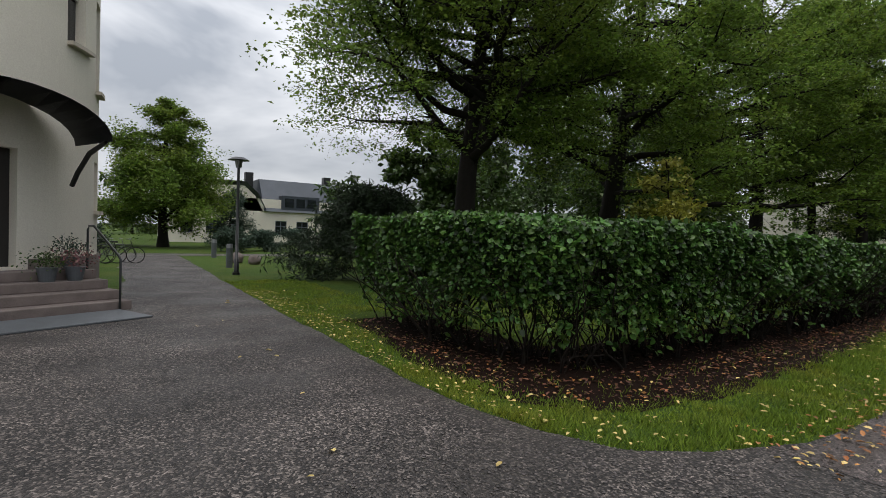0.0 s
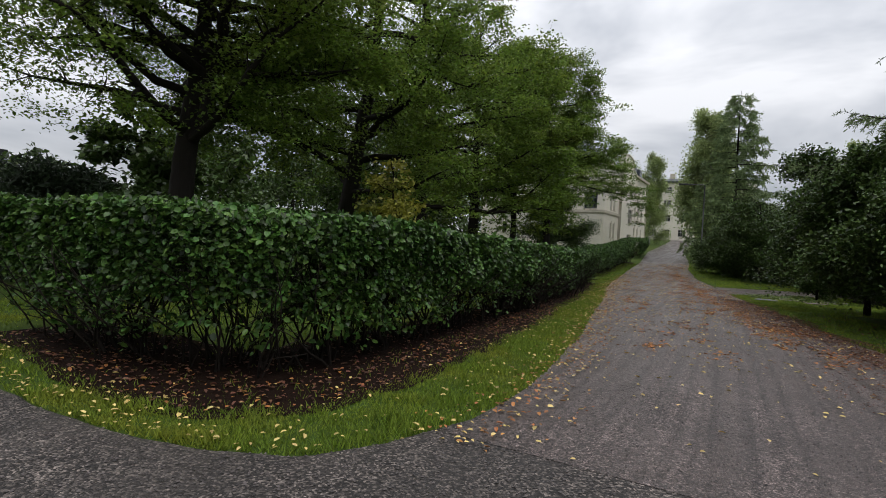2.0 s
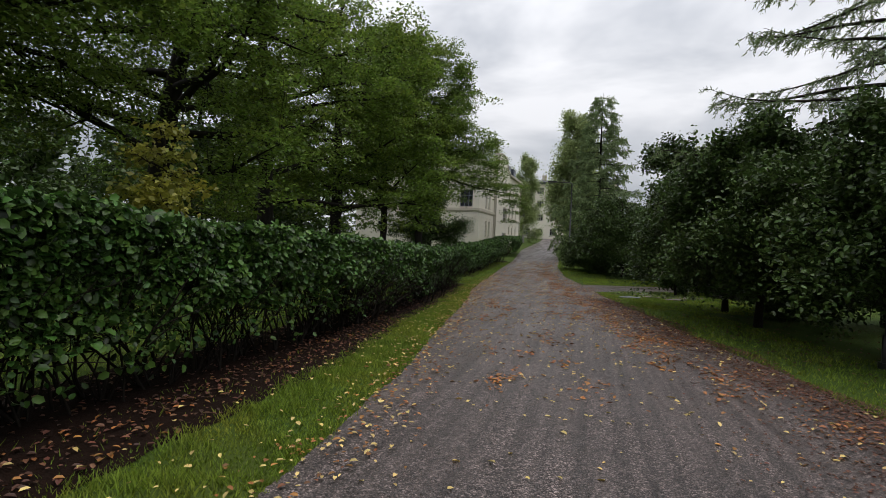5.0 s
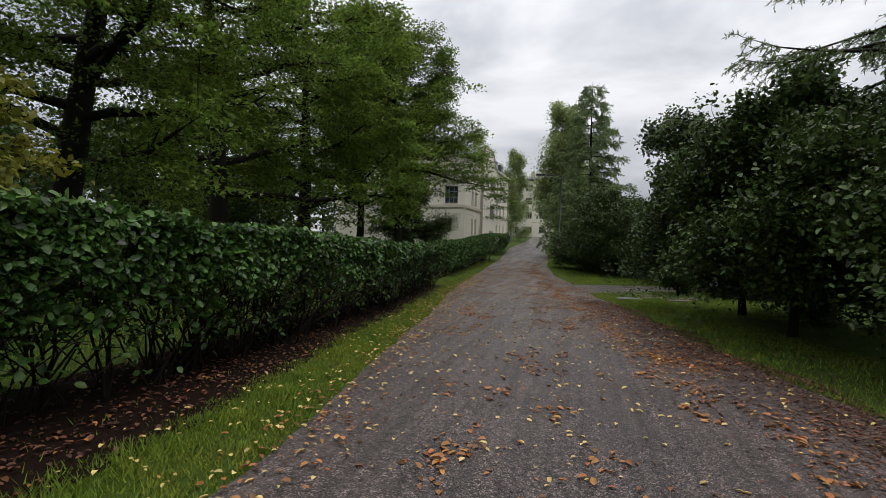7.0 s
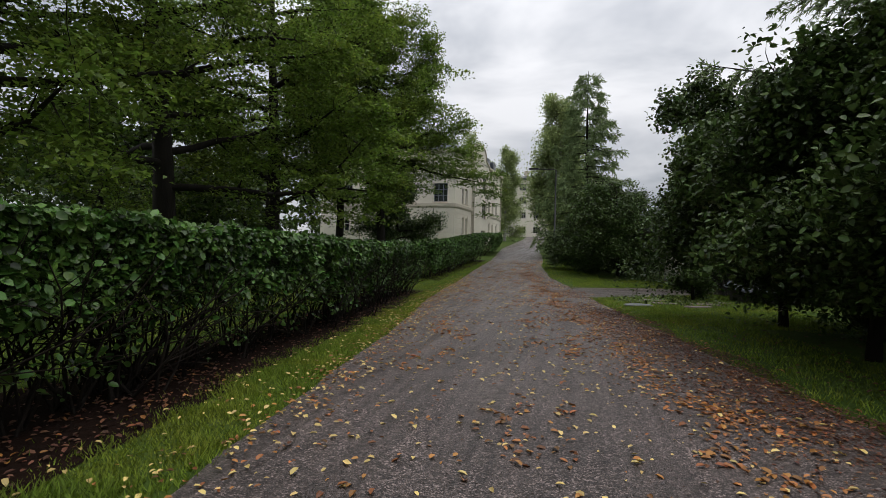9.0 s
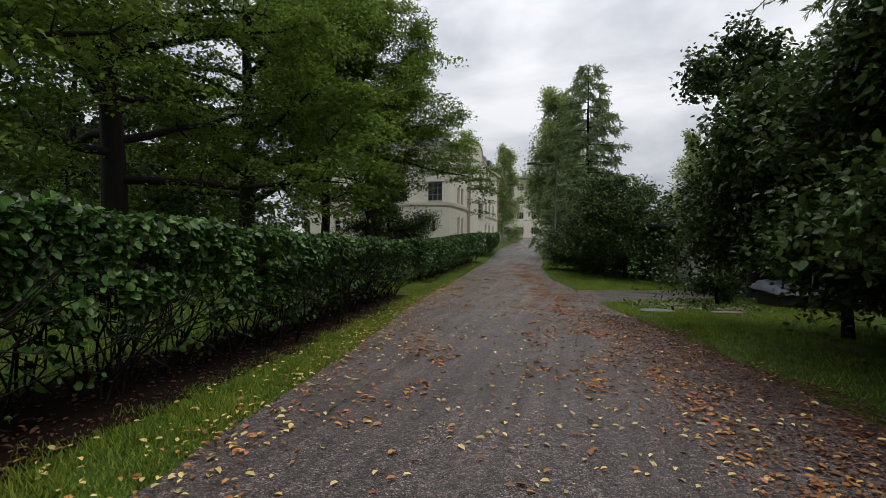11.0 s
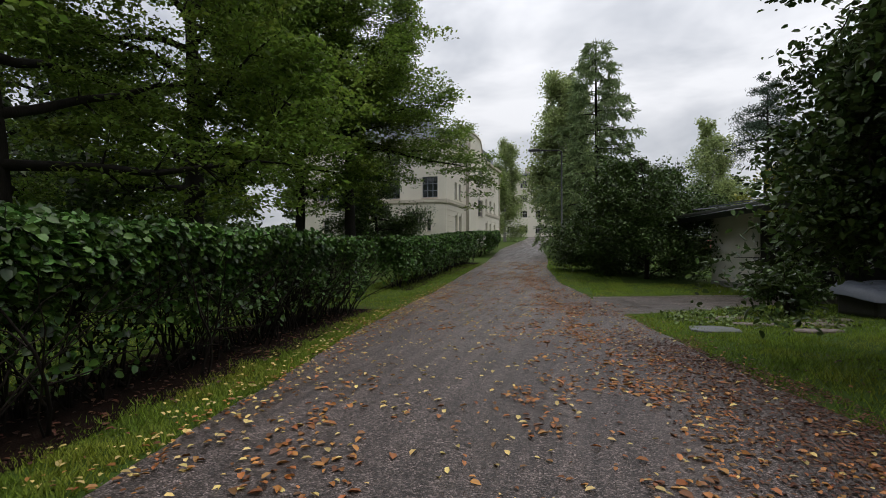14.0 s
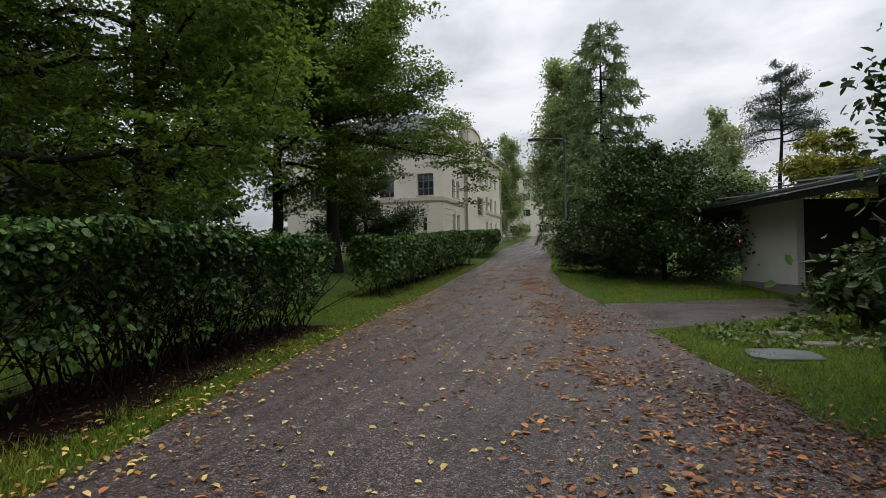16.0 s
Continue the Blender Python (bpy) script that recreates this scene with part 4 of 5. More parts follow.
part("gable", bm, M_PLASTER, mb)
bm = bmesh.new()
for (u, z), (u2, z2) in zip(prof[:-1], prof[1:]):
    v = [bm.verts.new(bay_front(a, b + e, d)) for d in (-0.12, 0.5) for a, b, e in ((u, z, 0.004), (u2, z2, 0.004), (u2, z2, 0.16), (u, z, 0.16))]
    for f in ((0, 1, 2, 3), (7, 6, 5, 4), (0, 4, 5, 1), (2, 6, 7, 3), (1, 5, 6, 2), (3, 7, 4, 0)):
        bm.faces.new([v[k] for k in f])
part("gable_coping", bm, M_PLASTER_TRIM, mb)
one_block("eaves", street, 13.62, 22.5, 12.404, 12.66, -0.4, 0.5, M_PLASTER_TRIM, mb)
one_block("eaves", street, -0.3, 6.68, 12.004, 12.26, -0.35, 0.5, M_PLASTER_TRIM, mb)
one_block("eaves", gable_end, -0.35, 16.2, 12.004, 12.25, -0.35, 0.5, M_PLASTER_TRIM, mb)
bm = bmesh.new()
base = [(0.42, -0.4, 12.27), (0.42, 22.5, 12.67), (-16.3, 22.5, 12.67), (-16.3, -0.4, 12.27)]
ridge = [(-3.2, 4.0, 15.2), (-3.2, 18.5, 15.2), (-12.8, 18.5, 15.2), (-12.8, 4.0, 15.2)]
bv = [bm.verts.new(p) for p in base]
rv = [bm.verts.new(p) for p in ridge]
for k in range(4):
    j = (k + 1) % 4
    bm.faces.new((bv[k], bv[j], rv[j], rv[k]))
bm.faces.new(rv)
bm.faces.new(bv[::-1])
roof = part("roof", bm, M_ROOF, mb)
for u in (15.2, 18.6):
    dm = part("dormer", box(-2.6, -0.35, u, u + 1.7, 12.7, 14.2), M_ROOF, roof, "dark sheet-metal dormer")
    part("dormer_window", box(-0.36, -0.3, u + 0.3, u + 1.4, 13.0, 13.9), M_GLASS, roof)
for u in (6.45, 22.3):
    V, Q = tubes([([(0.12, u, 1.2), (0.12, u, 11.4), (0.3, u, 12.2)], [0.06, 0.06, 0.06])], 8)
    put("downpipe", fast_mesh("downpipe", V, Q, True), M_PLASTER_TRIM, mb)
tagged(mb, "cream plastered three-storey building with curved gable", "building")

# far apartment block at the end of the drive
fb = empty("apartment_building", -16.5, 118, 4.6)
fp = lambda u, z, d: (u, d, z)
fw = [(u, u + 1.5, z, z + 1.5) for z in (1.6, 4.9, 8.2, 11.2) for u in (1.6, 4.4, 7.6, 11.0, 14.4, 17.6)]
bm = bmesh.new()
cells(bm, fp, fw, 0, 22, -1, 13.6, 0.4)
part("wall", bm, M_PLASTER, fb)
part("wall", box(0.01, 21.99, 0.41, 13, -1, 13.55), M_PLASTER, fb)
for o in fw:
    window(fp, o, fb, (2, 1), M_FRAME, False)
bm = box(-0.5, 22.5, -0.5, 13.5, 13.61, 13.95)
part("eaves", bm, M_ROOF, fb)
bm = box(0.3, 21.7, 0.3, 12, 13.96, 15.0)
for v in bm.verts:
    if v.co.z > 14.5:
        v.co.y = 4 if v.co.y < 5 else 9
part("roof", bm, M_ROOF, fb)
part("chimney", box(5, 6, 4, 5, 14.5, 16.2), M_PLASTER_TRIM, fb)
tagged(fb, "pale yellow four-storey apartment house with dark roof", "building")

# manor house at the end of the west path
mh = empty("manor_house", -58, 4, 0, 0)
mp_ = lambda u, z, d: (-d, u, z)
mw = [(-1.6, -0.2, 1.0, 2.6), (0.9, 2.2, 1.0, 2.6), (0.9, 2.2, 3.7, 5.0), (-4, -2.8, 1.0, 2.6), (5.6, 6.9, 1.0, 2.6), (8.0, 9.4, 1.0, 2.6), (11, 12.3, 1.0, 2.6)]
bm = bmesh.new()
cells(bm, mp_, mw, -6, 13.5, -0.3, 3.6, 0.4)
part("wall", bm, M_PLASTER, mh)
for pts, dd in (([(-5.6, 3.604), (4.2, 3.604), (3.4, 5.2), (2.2, 6.3), (-3.6, 6.3), (-4.8, 5.2)], 0.0),):
    bm = bmesh.new()
    lo = [bm.verts.new((0, u, z)) for u, z in pts]
    hi = [bm.verts.new((-0.5, u, z)) for u, z in pts]
    bm.faces.new(lo)
    bm.faces.new(hi[::-1])
    for k in range(len(pts)):
        j = (k + 1) % len(pts)
        bm.faces.new((lo[k], hi[k], hi[j], lo[j]))
    bmesh.ops.recalc_face_normals(bm, faces=bm.faces[:])
    part("gable", bm, M_PLASTER, mh)
one_block("upper_window", mp_, 0.9, 2.2, 3.9, 5.2, -0.03, 0.06, M_GLASS, mh)
for o in mw:
    if o[2] < 3:
        window(mp_, o, mh, (1, 1), M_FRAME_BLUE)
bm = bmesh.new()
sec = [(-5.9, 3.62), (-5.0, 5.4), (-3.7, 6.6), (2.3, 6.6), (3.6, 5.4), (4.5, 3.62)]
a = [bm.verts.new((0.35, u, z + 0.15)) for u, z in sec]
b = [bm.verts.new((-11, u, z + 0.15)) for u, z in sec]
for k in range(len(sec) - 1):
    bm.faces.new((a[k], a[k + 1], b[k + 1], b[k]))
bmesh.ops.solidify(bm, geom=bm.faces[:], thickness=0.14)
part("roof", bm, M_ROOF, mh)
bm = box(-9, 0.3, 4.3, 13.8, 3.62, 7.4)
for v in bm.verts:
    if v.co.z > 5:
        v.co.x = -2.6 if v.co.x > -4 else -6.5
part("roof", bm, M_ROOF, mh)
dm = part("dormer", box(-2.2, 0.1, 6.2, 10.6, 3.9, 5.5), M_ROOF, mh)
for u in (6.6, 7.9, 9.2):
    one_block("dormer_window", mp_, u, u + 1.0, 4.2, 5.2, -0.12, -0.06, M_GLASS, dm)
for u, zt in ((3.0, 8.2), (12.4, 8.4)):
    part("chimney", box(-4.4, -3.6, u, u + 0.9, 6.0, zt, 0.03), M_BLACK, mh)
tagged(mh, "cream manor house with dark grey gambrel roof", "house")

# round stair tower with an arched porch, seen at the start
tw = empty("round_tower", -14.15, -9.05, 0)
R = 3.0


def ring_wall(name, r0, r1, z0, z1, mat, parent, n=64, openings=()):
    bm = bmesh.new()
    for k in range(n):
        a, b = k / n * 360, (k + 1) / n * 360
        mid = (a + b) / 2
        zz = [z0, z1]
        gaps = [(o[2], o[3]) for o in openings if o[0] < mid < o[1]]
        spans, z = [], z0
        for p, q in sorted(gaps):
            spans.append((z, p))
            z = q
        spans.append((z, z1))
        for p, q in spans:
            p, q = max(p, z0), min(q, z1)
            if q - p < 0.001:
                continue
            v = [bm.verts.new((rr * math.cos(radians(g)), rr * math.sin(radians(g)), h)) for h in (p, q) for rr, g in ((r0, a), (r1, a), (r1, b), (r0, b))]
            for f in ((0, 1, 2, 3), (7, 6, 5, 4), (0, 4, 5, 1), (1, 5, 6, 2), (2, 6, 7, 3), (3, 7, 4, 0)):
                bm.faces.new([v[i] for i in f])
    # weld the segments and drop the faces between them
    bmesh.ops.remove_doubles(bm, verts=bm.verts[:], dist=0.0005)
    seen = {}
    for f in bm.faces:
        seen.setdefault(tuple(round(c, 3) for c in f.calc_center_median()), []).append(f)
    inner = [f for fs in seen.values() if len(fs) > 1 for f in fs]
    bmesh.ops.delete(bm, geom=inner, context="FACES")
    bmesh.ops.recalc_face_normals(bm, faces=bm.faces[:])
    return part(name, bm, mat, parent)


OPEN = [(56, 69, 5.3, 7.2), (80, 89, 4.6, 6.6), (14, 38, 0.75, 2.95), (80, 88, 1.9, 3.0)]
ring_wall("wall", R - 0.4, R, 0, 13, M_PLASTER, tw, 96, OPEN)
ring_wall("plinth", R + 0.003, R + 0.06, 0, 0.9, M_STONE, tw, 96, [(12, 40, -1, 2)])
ring_wall("roof", 0.05, R + 0.35, 13.004, 13.4, M_ROOF, tw, 48)
ring_wall("glazing", R - 0.24, R - 0.2, 4.2, 7.4, M_GLASS, tw, 96)
ring_wall("window_bar", R - 0.19, R - 0.14, 6.3, 6.37, M_FRAME, tw, 96)
for a0, a1, zz in ((55, 70, 5.3), (79, 90, 4.6), (79, 89, 1.9)):
    ring_wall("sill", R - 0.1, R + 0.12, zz - 0.08, zz - 0.004, M_PLASTER_TRIM, tw, 96, [(-1, a0, -1, 20), (a1, 361, -1, 20)])
ring_wall("door_leaf", R - 0.3, R - 0.22, 0.72, 3.0, M_DARKWOOD, tw, 96, [(-1, 13, -1, 20), (39, 361, -1, 20)])
tagged(tw, "cream plastered round tower with deep windows", "building")
porch = empty("porch_canopy", -14.15, -9.05, 0, 26)
bm = bmesh.new()
n = 16
rows_ = []
for x in (R - 0.1, R + 1.35):
    rows_.append([bm.verts.new((x, 1.55 * math.cos(math.pi * k / n), 3.15 + 0.75 * math.sin(math.pi * k / n))) for k in range(n + 1)])
for k in range(n):
    bm.faces.new((rows_[0][k], rows_[0][k + 1], rows_[1][k + 1], rows_[1][k]))
bmesh.ops.solidify(bm, geom=bm.faces[:], thickness=0.06)
part("vault", bm, M_BLACK, porch, smooth=True)
for s in (-1.45, 1.45):
    V, Q = tubes([([(R + 0.02, s, 2.35), (R + 0.25, s, 2.6), (R + 0.7, s, 2.95), (R + 1.3, s, 3.12)], [0.05, 0.05, 0.05, 0.04])], 6)
    put("bracket", fast_mesh("bracket", V, Q, True), M_BLACK, porch)
tagged(porch, "black arched sheet-metal porch canopy on brackets", "canopy")
steps = empty("entrance_steps", -14.15, -9.05, 0, 26)
for k in range(4):
    part("step", box(R - 0.25, R + 0.5 + (3 - k) * 0.34, -1.7 - (3 - k) * 0.05, 1.7 + (3 - k) * 0.05, k * 0.175 + 0.001 * k, (k + 1) * 0.175, 0.015), M_STONE, steps)
tagged(steps, "reddish granite entrance steps", "steps")
tagged(part("doormat", box(-0.55, 0.55, -1.6, 1.6, 0, 0.03, 0.01), M_POT, None, at=pose(-14.15 + 5.15 * math.cos(radians(26)), -9.05 + 5.15 * math.sin(radians(26)), 0.01, 0, 0, 26)), "dark grey ribbed doormat before the steps", "doormat")
rail = empty("handrail", -14.15, -9.05, 0, 26)
V, Q = tubes([([(R + 0.3, 1.62, 0.69), (R + 0.3, 1.62, 1.5), (R + 0.36, 1.62, 1.56), (R + 0.55, 1.62, 1.56), (R + 1.5, 1.62, 1.02), (R + 1.55, 1.62, 0.95), (R + 1.55, 1.62, 0.0)], [0.022] * 7)], 8)
put("tube", fast_mesh("tube", V, Q, True), M_BLACK, rail)
tagged(rail, "black tubular steel handrail beside the steps", "handrail")
for k, (rx_, ry_, mm, hh) in enumerate(((R + 0.67, 1.25, M_PINK, 0.42), (R + 0.3, 1.3, M_NEEDLE, 0.4), (R + 0.67, 0.8, M_LEAF_DARK, 0.3))):
    ca, sa = math.cos(radians(26)), math.sin(radians(26))
    wx, wy = -14.15 + rx_ * ca - ry_ * sa, -9.05 + rx_ * sa + ry_ * ca
    zb = 0.7 if rx_ < R + 0.5 else 0.525
    pot = empty("flower_pot", wx, wy, zb)
    bm = bmesh.new()
    bmesh.ops.create_cone(bm, cap_ends=True, segments=20, radius1=0.12, radius2=0.17, depth=0.26, matrix=Matrix.Translation((0, 0, 0.13)))
    part("pot", bm, M_POT, pot)
    r = np.random.default_rng(90 + k)
    pts = r.normal(size=(300, 3)) * np.array([0.16, 0.16, 0.1]) + np.array([0, 0, 0.26 + hh * 0.4])
    V, Q = leaf_cloud(r, pts, 0.055, flat=0.4)
    tagged(put("bloom", fast_mesh("bloom", V, Q), mm, pot), kind="stuff")
    tagged(pot, "grey flower pot with a bushy plant on the steps", "flower pot", group="flower pots")


# ---- street furniture ----
def lamp_post(x, y, h, label, arm=False):
    th = empty("street_lamp", x, y, float(ground_z(x, y)))
    V, Q = tubes([([(0, 0, -0.05), (0, 0, 0.55), (0, 0, 0.56), (0, 0, h)], [0.085, 0.085, 0.055, 0.045])], 12)
    put("pole", fast_mesh("pole", V, Q, True), M_BLACK, th)
    bm = bmesh.new()
    bmesh.ops.create_cone(bm, cap_ends=True, segments=20, radius1=0.13, radius2=0.13, depth=0.1, matrix=Matrix.Translation((0, 0, 0.05)))
    part("base", bm, M_BLACK, th)
    if arm:
        V, Q = tubes([([(0, 0, h - 0.1), (-0.1, 0, h + 0.05), (-1.3, 0, h + 0.1)], [0.04, 0.035, 0.03])], 8)
        put("arm", fast_mesh("arm", V, Q, True), M_BLACK, th)
        part("lamp_head", box(-1.9, -1.2, -0.14, 0.14, h + 0.05, h + 0.17, 0.03), M_BLACK, th)
    else:
        bm = bmesh.new()
        bmesh.ops.create_cone(bm, cap_ends=True, segments=28, radius1=0.36, radius2=0.2, depth=0.09, matrix=Matrix.Translation((0, 0, h + 0.3)))
        part("hood", bm, M_BLACK, th)
        bm = bmesh.new()
        bmesh.ops.create_cone(bm, cap_ends=True, segments=20, radius1=0.09, radius2=0.13, depth=0.26, matrix=Matrix.Translation((0, 0, h + 0.12)))
        part("lantern", bm, M_STEEL, th)
    return tagged(th, label, "street lamp", group="street lamps")


lamp_post(-18.1, -2.15, 3.7, "black post-top lamp on the lawn edge")
lamp_post(5.25, 8.2, 8.2, "tall wet black lamp pole in the shrubs", True)
lamp_post(-1.15, 40.0, 6.6, "slim black street lamp beside the larch", True)


def bollard(x, y):
    th = empty("bollard_light", x, y, 0)
    bm = bmesh.new()
    bmesh.ops.create_cone(bm, cap_ends=True, segments=16, radius1=0.13, radius2=0.13, depth=0.8, matrix=Matrix.Translation((0, 0, 0.4)))
    part("body", bm, M_POT, th)
    bm = bmesh.new()
    bmesh.ops.create_cone(bm, cap_ends=True, segments=16, radius1=0.135, radius2=0.11, depth=0.16, matrix=Matrix.Translation((0, 0, 0.885)))
    part("cap", bm, M_STEEL, th)
    return tagged(th, "dark grey bollard lamp with a pale cap", "bollard", group="bollards")


bollard(-21.6, -1.75)
bollard(-29, -1.2)


def boulder(x, y, sx_, sy_, sz_, seed):
    bm = bmesh.new()
    bmesh.ops.create_icosphere(bm, subdivisions=3, radius=1.0)
    for v in bm.verts:
        v.co *= 1 + 0.18 * noise.noise(v.co * 1.3 + Vector((seed, 0, 0)))
        v.co = Vector((v.co.x * sx_, v.co.y * sy_, v.co.z * sz_))
    ob = part("boulder", bm, M_STONE, None, at=pose(x, y, sz_ * 0.7), smooth=True)
    return tagged(ob, "reddish rounded boulder on the lawn", "boulder", group="boulders")


boulder(-24.5, -0.9, 0.32, 0.3, 0.3, 1)
boulder(-23.6, -0.3, 0.28, 0.3, 0.26, 5)


def bicycle(x, y, rz, tint):
    th = empty("bicycle", x, y, 0, rz)
    for wx in (-0.52, 0.52):
        V, Q = tubes([([(wx + 0.33 * math.cos(a * 0.2618), 0, 0.345 + 0.33 * math.sin(a * 0.2618)) for a in range(25)], [0.019] * 25)], 6)
        wheel = put("wheel", fast_mesh("wheel", V, Q, True), M_RUBBER, th)
        V, Q = tubes([([(wx, -0.01, 0.345), (wx + 0.32 * math.cos(a * 0.5236), 0, 0.345 + 0.32 * math.sin(a * 0.5236))], [0.003, 0.003]) for a in range(12)], 4)
        put("spokes", fast_mesh("spokes", V, Q), M_STEEL, wheel)
    fr_ = [([(-0.52, 0, 0.345), (-0.1, 0, 0.3)], [0.014] * 2), ([(-0.1, 0, 0.3), (0.36, 0, 0.72)], [0.02] * 2), ([(-0.1, 0, 0.3), (-0.24, 0, 0.85)], [0.018] * 2),
           ([(-0.22, 0, 0.76), (0.34, 0, 0.78)], [0.018] * 2), ([(-0.52, 0, 0.345), (-0.22, 0, 0.76)], [0.012] * 2), ([(0.33, 0, 0.95), (0.52, 0, 0.345)], [0.017] * 2)]
    V, Q = tubes(fr_, 6)
    put("frame", fast_mesh("frame", V, Q, True), tint, th)
    V, Q = tubes([([(0.22, -0.28, 1.0), (0.34, -0.12, 1.02), (0.34, 0.12, 1.02), (0.22, 0.28, 1.0)], [0.014] * 4)], 6)
    put("handlebar", fast_mesh("handlebar", V, Q, True), M_STEEL, th)
    bm = box(-0.38, -0.12, -0.08, 0.08, 0.86, 0.93, 0.025)
    part("saddle", bm, M_BLACK, th)
    return tagged(th, "parked bicycle with black tyres on the gravel", "bicycle", group="parked bicycles")


for k, (bx, by, tint) in enumerate(((-24.3, -6.9, M_RED), (-24.6, -6.5, M_BLACK), (-24.4, -6.1, M_POT), (-24.8, -5.75, M_STEEL), (-24.2, -5.45, M_BLACK))):
    bicycle(bx, by, 62 + 9 * k, tint)

# carport by the side path
gp = empty("carport", 4.67, 31.3, 0.2, 13)
gwall = lambda u, z, d: (d, -u, z)
bm = bmesh.new()
cells(bm, gwall, [], 0, 2.8, 0.26, 2.62, 0.2)
part("wall", bm, M_WHITEWALL, gp, "pale rendered end wall")
one_block("plinth", gwall, 0, 2.8, -0.2, 0.256, -0.03, 0.22, M_CONCRETE, gp)
part("wall", box(6.0, 6.2, -9.0, 0, -0.2, 2.62), M_DARKWOOD, gp)
part("wall", box(0.21, 5.99, -0.2, -0.003, -0.2, 2.62), M_WHITEWALL, gp)
part("partition", box(0.22, 5.98, -2.8, -2.68, -0.2, 2.6), M_DARKWOOD, gp)
for u in (5.6, 8.6):
    part("post", box(0.05, 0.17, -u, -u + 0.12, -0.2, 2.62), M_DARKWOOD, gp)
bm = bmesh.new()
v = [bm.verts.new(p) for p in ((-0.95, 0.9, 2.63), (-0.95, -9.6, 2.63), (3.2, -9.6, 3.5), (3.2, 0.9, 3.5), (7.0, -9.6, 2.7), (7.0, 0.9, 2.7))]
bm.faces.new((v[0], v[1], v[2], v[3]))
bm.faces.new((v[3], v[2], v[4], v[5]))
bmesh.ops.solidify(bm, geom=bm.faces[:], thickness=-0.12)
rf = part("roof", bm, M_ROOF, gp, "dark felt roof with a pale edge")
for k in range(9):
    s = k / 8
    part("roof_batten", box(-0.93, 3.15, -0.02, 0.02, 0, 0.035), M_STEEL if k % 3 == 1 else M_ROOF, rf, at=pose(0, 0.8 - 10.2 * s, 2.77, 0, 0, 0) @ Matrix(((1, 0, 0, 0), (0, 1, 0, 0), (0.21, 0, 1, 0.2), (0, 0, 0, 1))))
part("gutter", box(-1.06, -0.96, -9.6, 0.9, 2.66, 2.75, 0.02), M_STEEL, gp)
part("fascia", box(-0.95, -0.90, -9.58, 0.88, 2.45, 2.625), M_BLACK, gp)
tagged(gp, "low carport with pale end wall and dark roof", "carport")


def car(x, y, rz, paint, label):
    th = empty("car", x, y, float(ground_z(x, y)), rz)
    prof_ = [(-2.05, 0.35), (-2.1, 0.75), (-1.75, 0.92), (-1.05, 0.98), (-0.55, 1.38), (0.7, 1.44), (1.45, 1.05), (2.0, 0.98), (2.1, 0.6), (2.05, 0.35)]
    bm = bmesh.new()
    L_ = [bm.verts.new((a, -0.82 + (0.12 if c > 1.2 else 0), c)) for a, c in prof_]
    R_ = [bm.verts.new((a, 0.82 - (0.12 if c > 1.2 else 0), c)) for a, c in prof_]
    bm.faces.new(L_)
    bm.faces.new(R_[::-1])
    for k in range(len(prof_)):
        j = (k + 1) % len(prof_)
        bm.faces.new((L_[k], R_[k], R_[j], L_[j]))
    bmesh.ops.recalc_face_normals(bm, faces=bm.faces[:])
    bmesh.ops.bevel(bm, geom=bm.edges[:], offset=0.05, segments=2, affect="EDGES")
    part("body", bm, paint, th, smooth=True)
    for s in (-0.83, 0.79):
        part("side_window", box(-0.75, 0.95, s, s + 0.04, 1.0, 1.3, 0.015), M_GLASS, th)
        for wx in (-1.3, 1.3):
            bm = bmesh.new()
            bmesh.ops.create_cone(bm, cap_ends=True, segments=24, radius1=0.32, radius2=0.32, depth=0.2, matrix=Matrix.Translation((wx, s * 0.95, 0.32)) @ pose(0, 0, 0, 90))
            w = part("wheel", bm, M_RUBBER, th)
            bm = bmesh.new()
            bmesh.ops.create_cone(bm, cap_ends=True, segments=20, radius1=0.19, radius2=0.19, depth=0.23, matrix=Matrix.Translation((wx, s * 0.95, 0.32)) @ pose(0, 0, 0, 90))
            part("rim", bm, M_STEEL, w)
    for s in (-0.7, 0.42):
        part("headlight", box(-2.12, -2.02, s, s + 0.28, 0.62, 0.76, 0.02), M_STEEL, th)
    return tagged(th, label, "car")


car(7.0, 41.0, 100, M_RED, "red parked car half hidden by the shrub")
# stepping slabs and a covered heap on the grass by the side path
def flagstone(x, y, a, b, rz, mat, seed, label):
    """A split stone slab with an uneven outline and a rough top."""
    r = np.random.default_rng(seed)
    bm = bmesh.new()
    n = 9
    rim = []
    for k in range(n):
        t = 2 * math.pi * (k + r.uniform(-0.25, 0.25)) / n
        e = (abs(math.cos(t)) ** 7 + abs(math.sin(t)) ** 7) ** (-1 / 7) * r.uniform(0.86, 1.05)
        rim.append((a * e * math.cos(t), b * e * math.sin(t)))
    low = [bm.verts.new((p, q, 0)) for p, q in rim]
    mid = [bm.verts.new((p, q, 0.045 + r.uniform(-0.006, 0.006))) for p, q in rim]
    top = [bm.verts.new((p * 0.93, q * 0.93, 0.062 + r.uniform(-0.008, 0.008))) for p, q in rim]
    hub = bm.verts.new((0, 0, 0.066))
    for k in range(n):
        j = (k + 1) % n
        bm.faces.new((low[k], low[j], mid[j], mid[k]))
        bm.faces.new((mid[k], mid[j], top[j], top[k]))
        bm.faces.new((top[k], top[j], hub))
    return tagged(part("paving_slab", bm, mat, None, at=pose(x, y, -0.02, 0, 0, rz)), label, "paving slab", group="stone slabs")


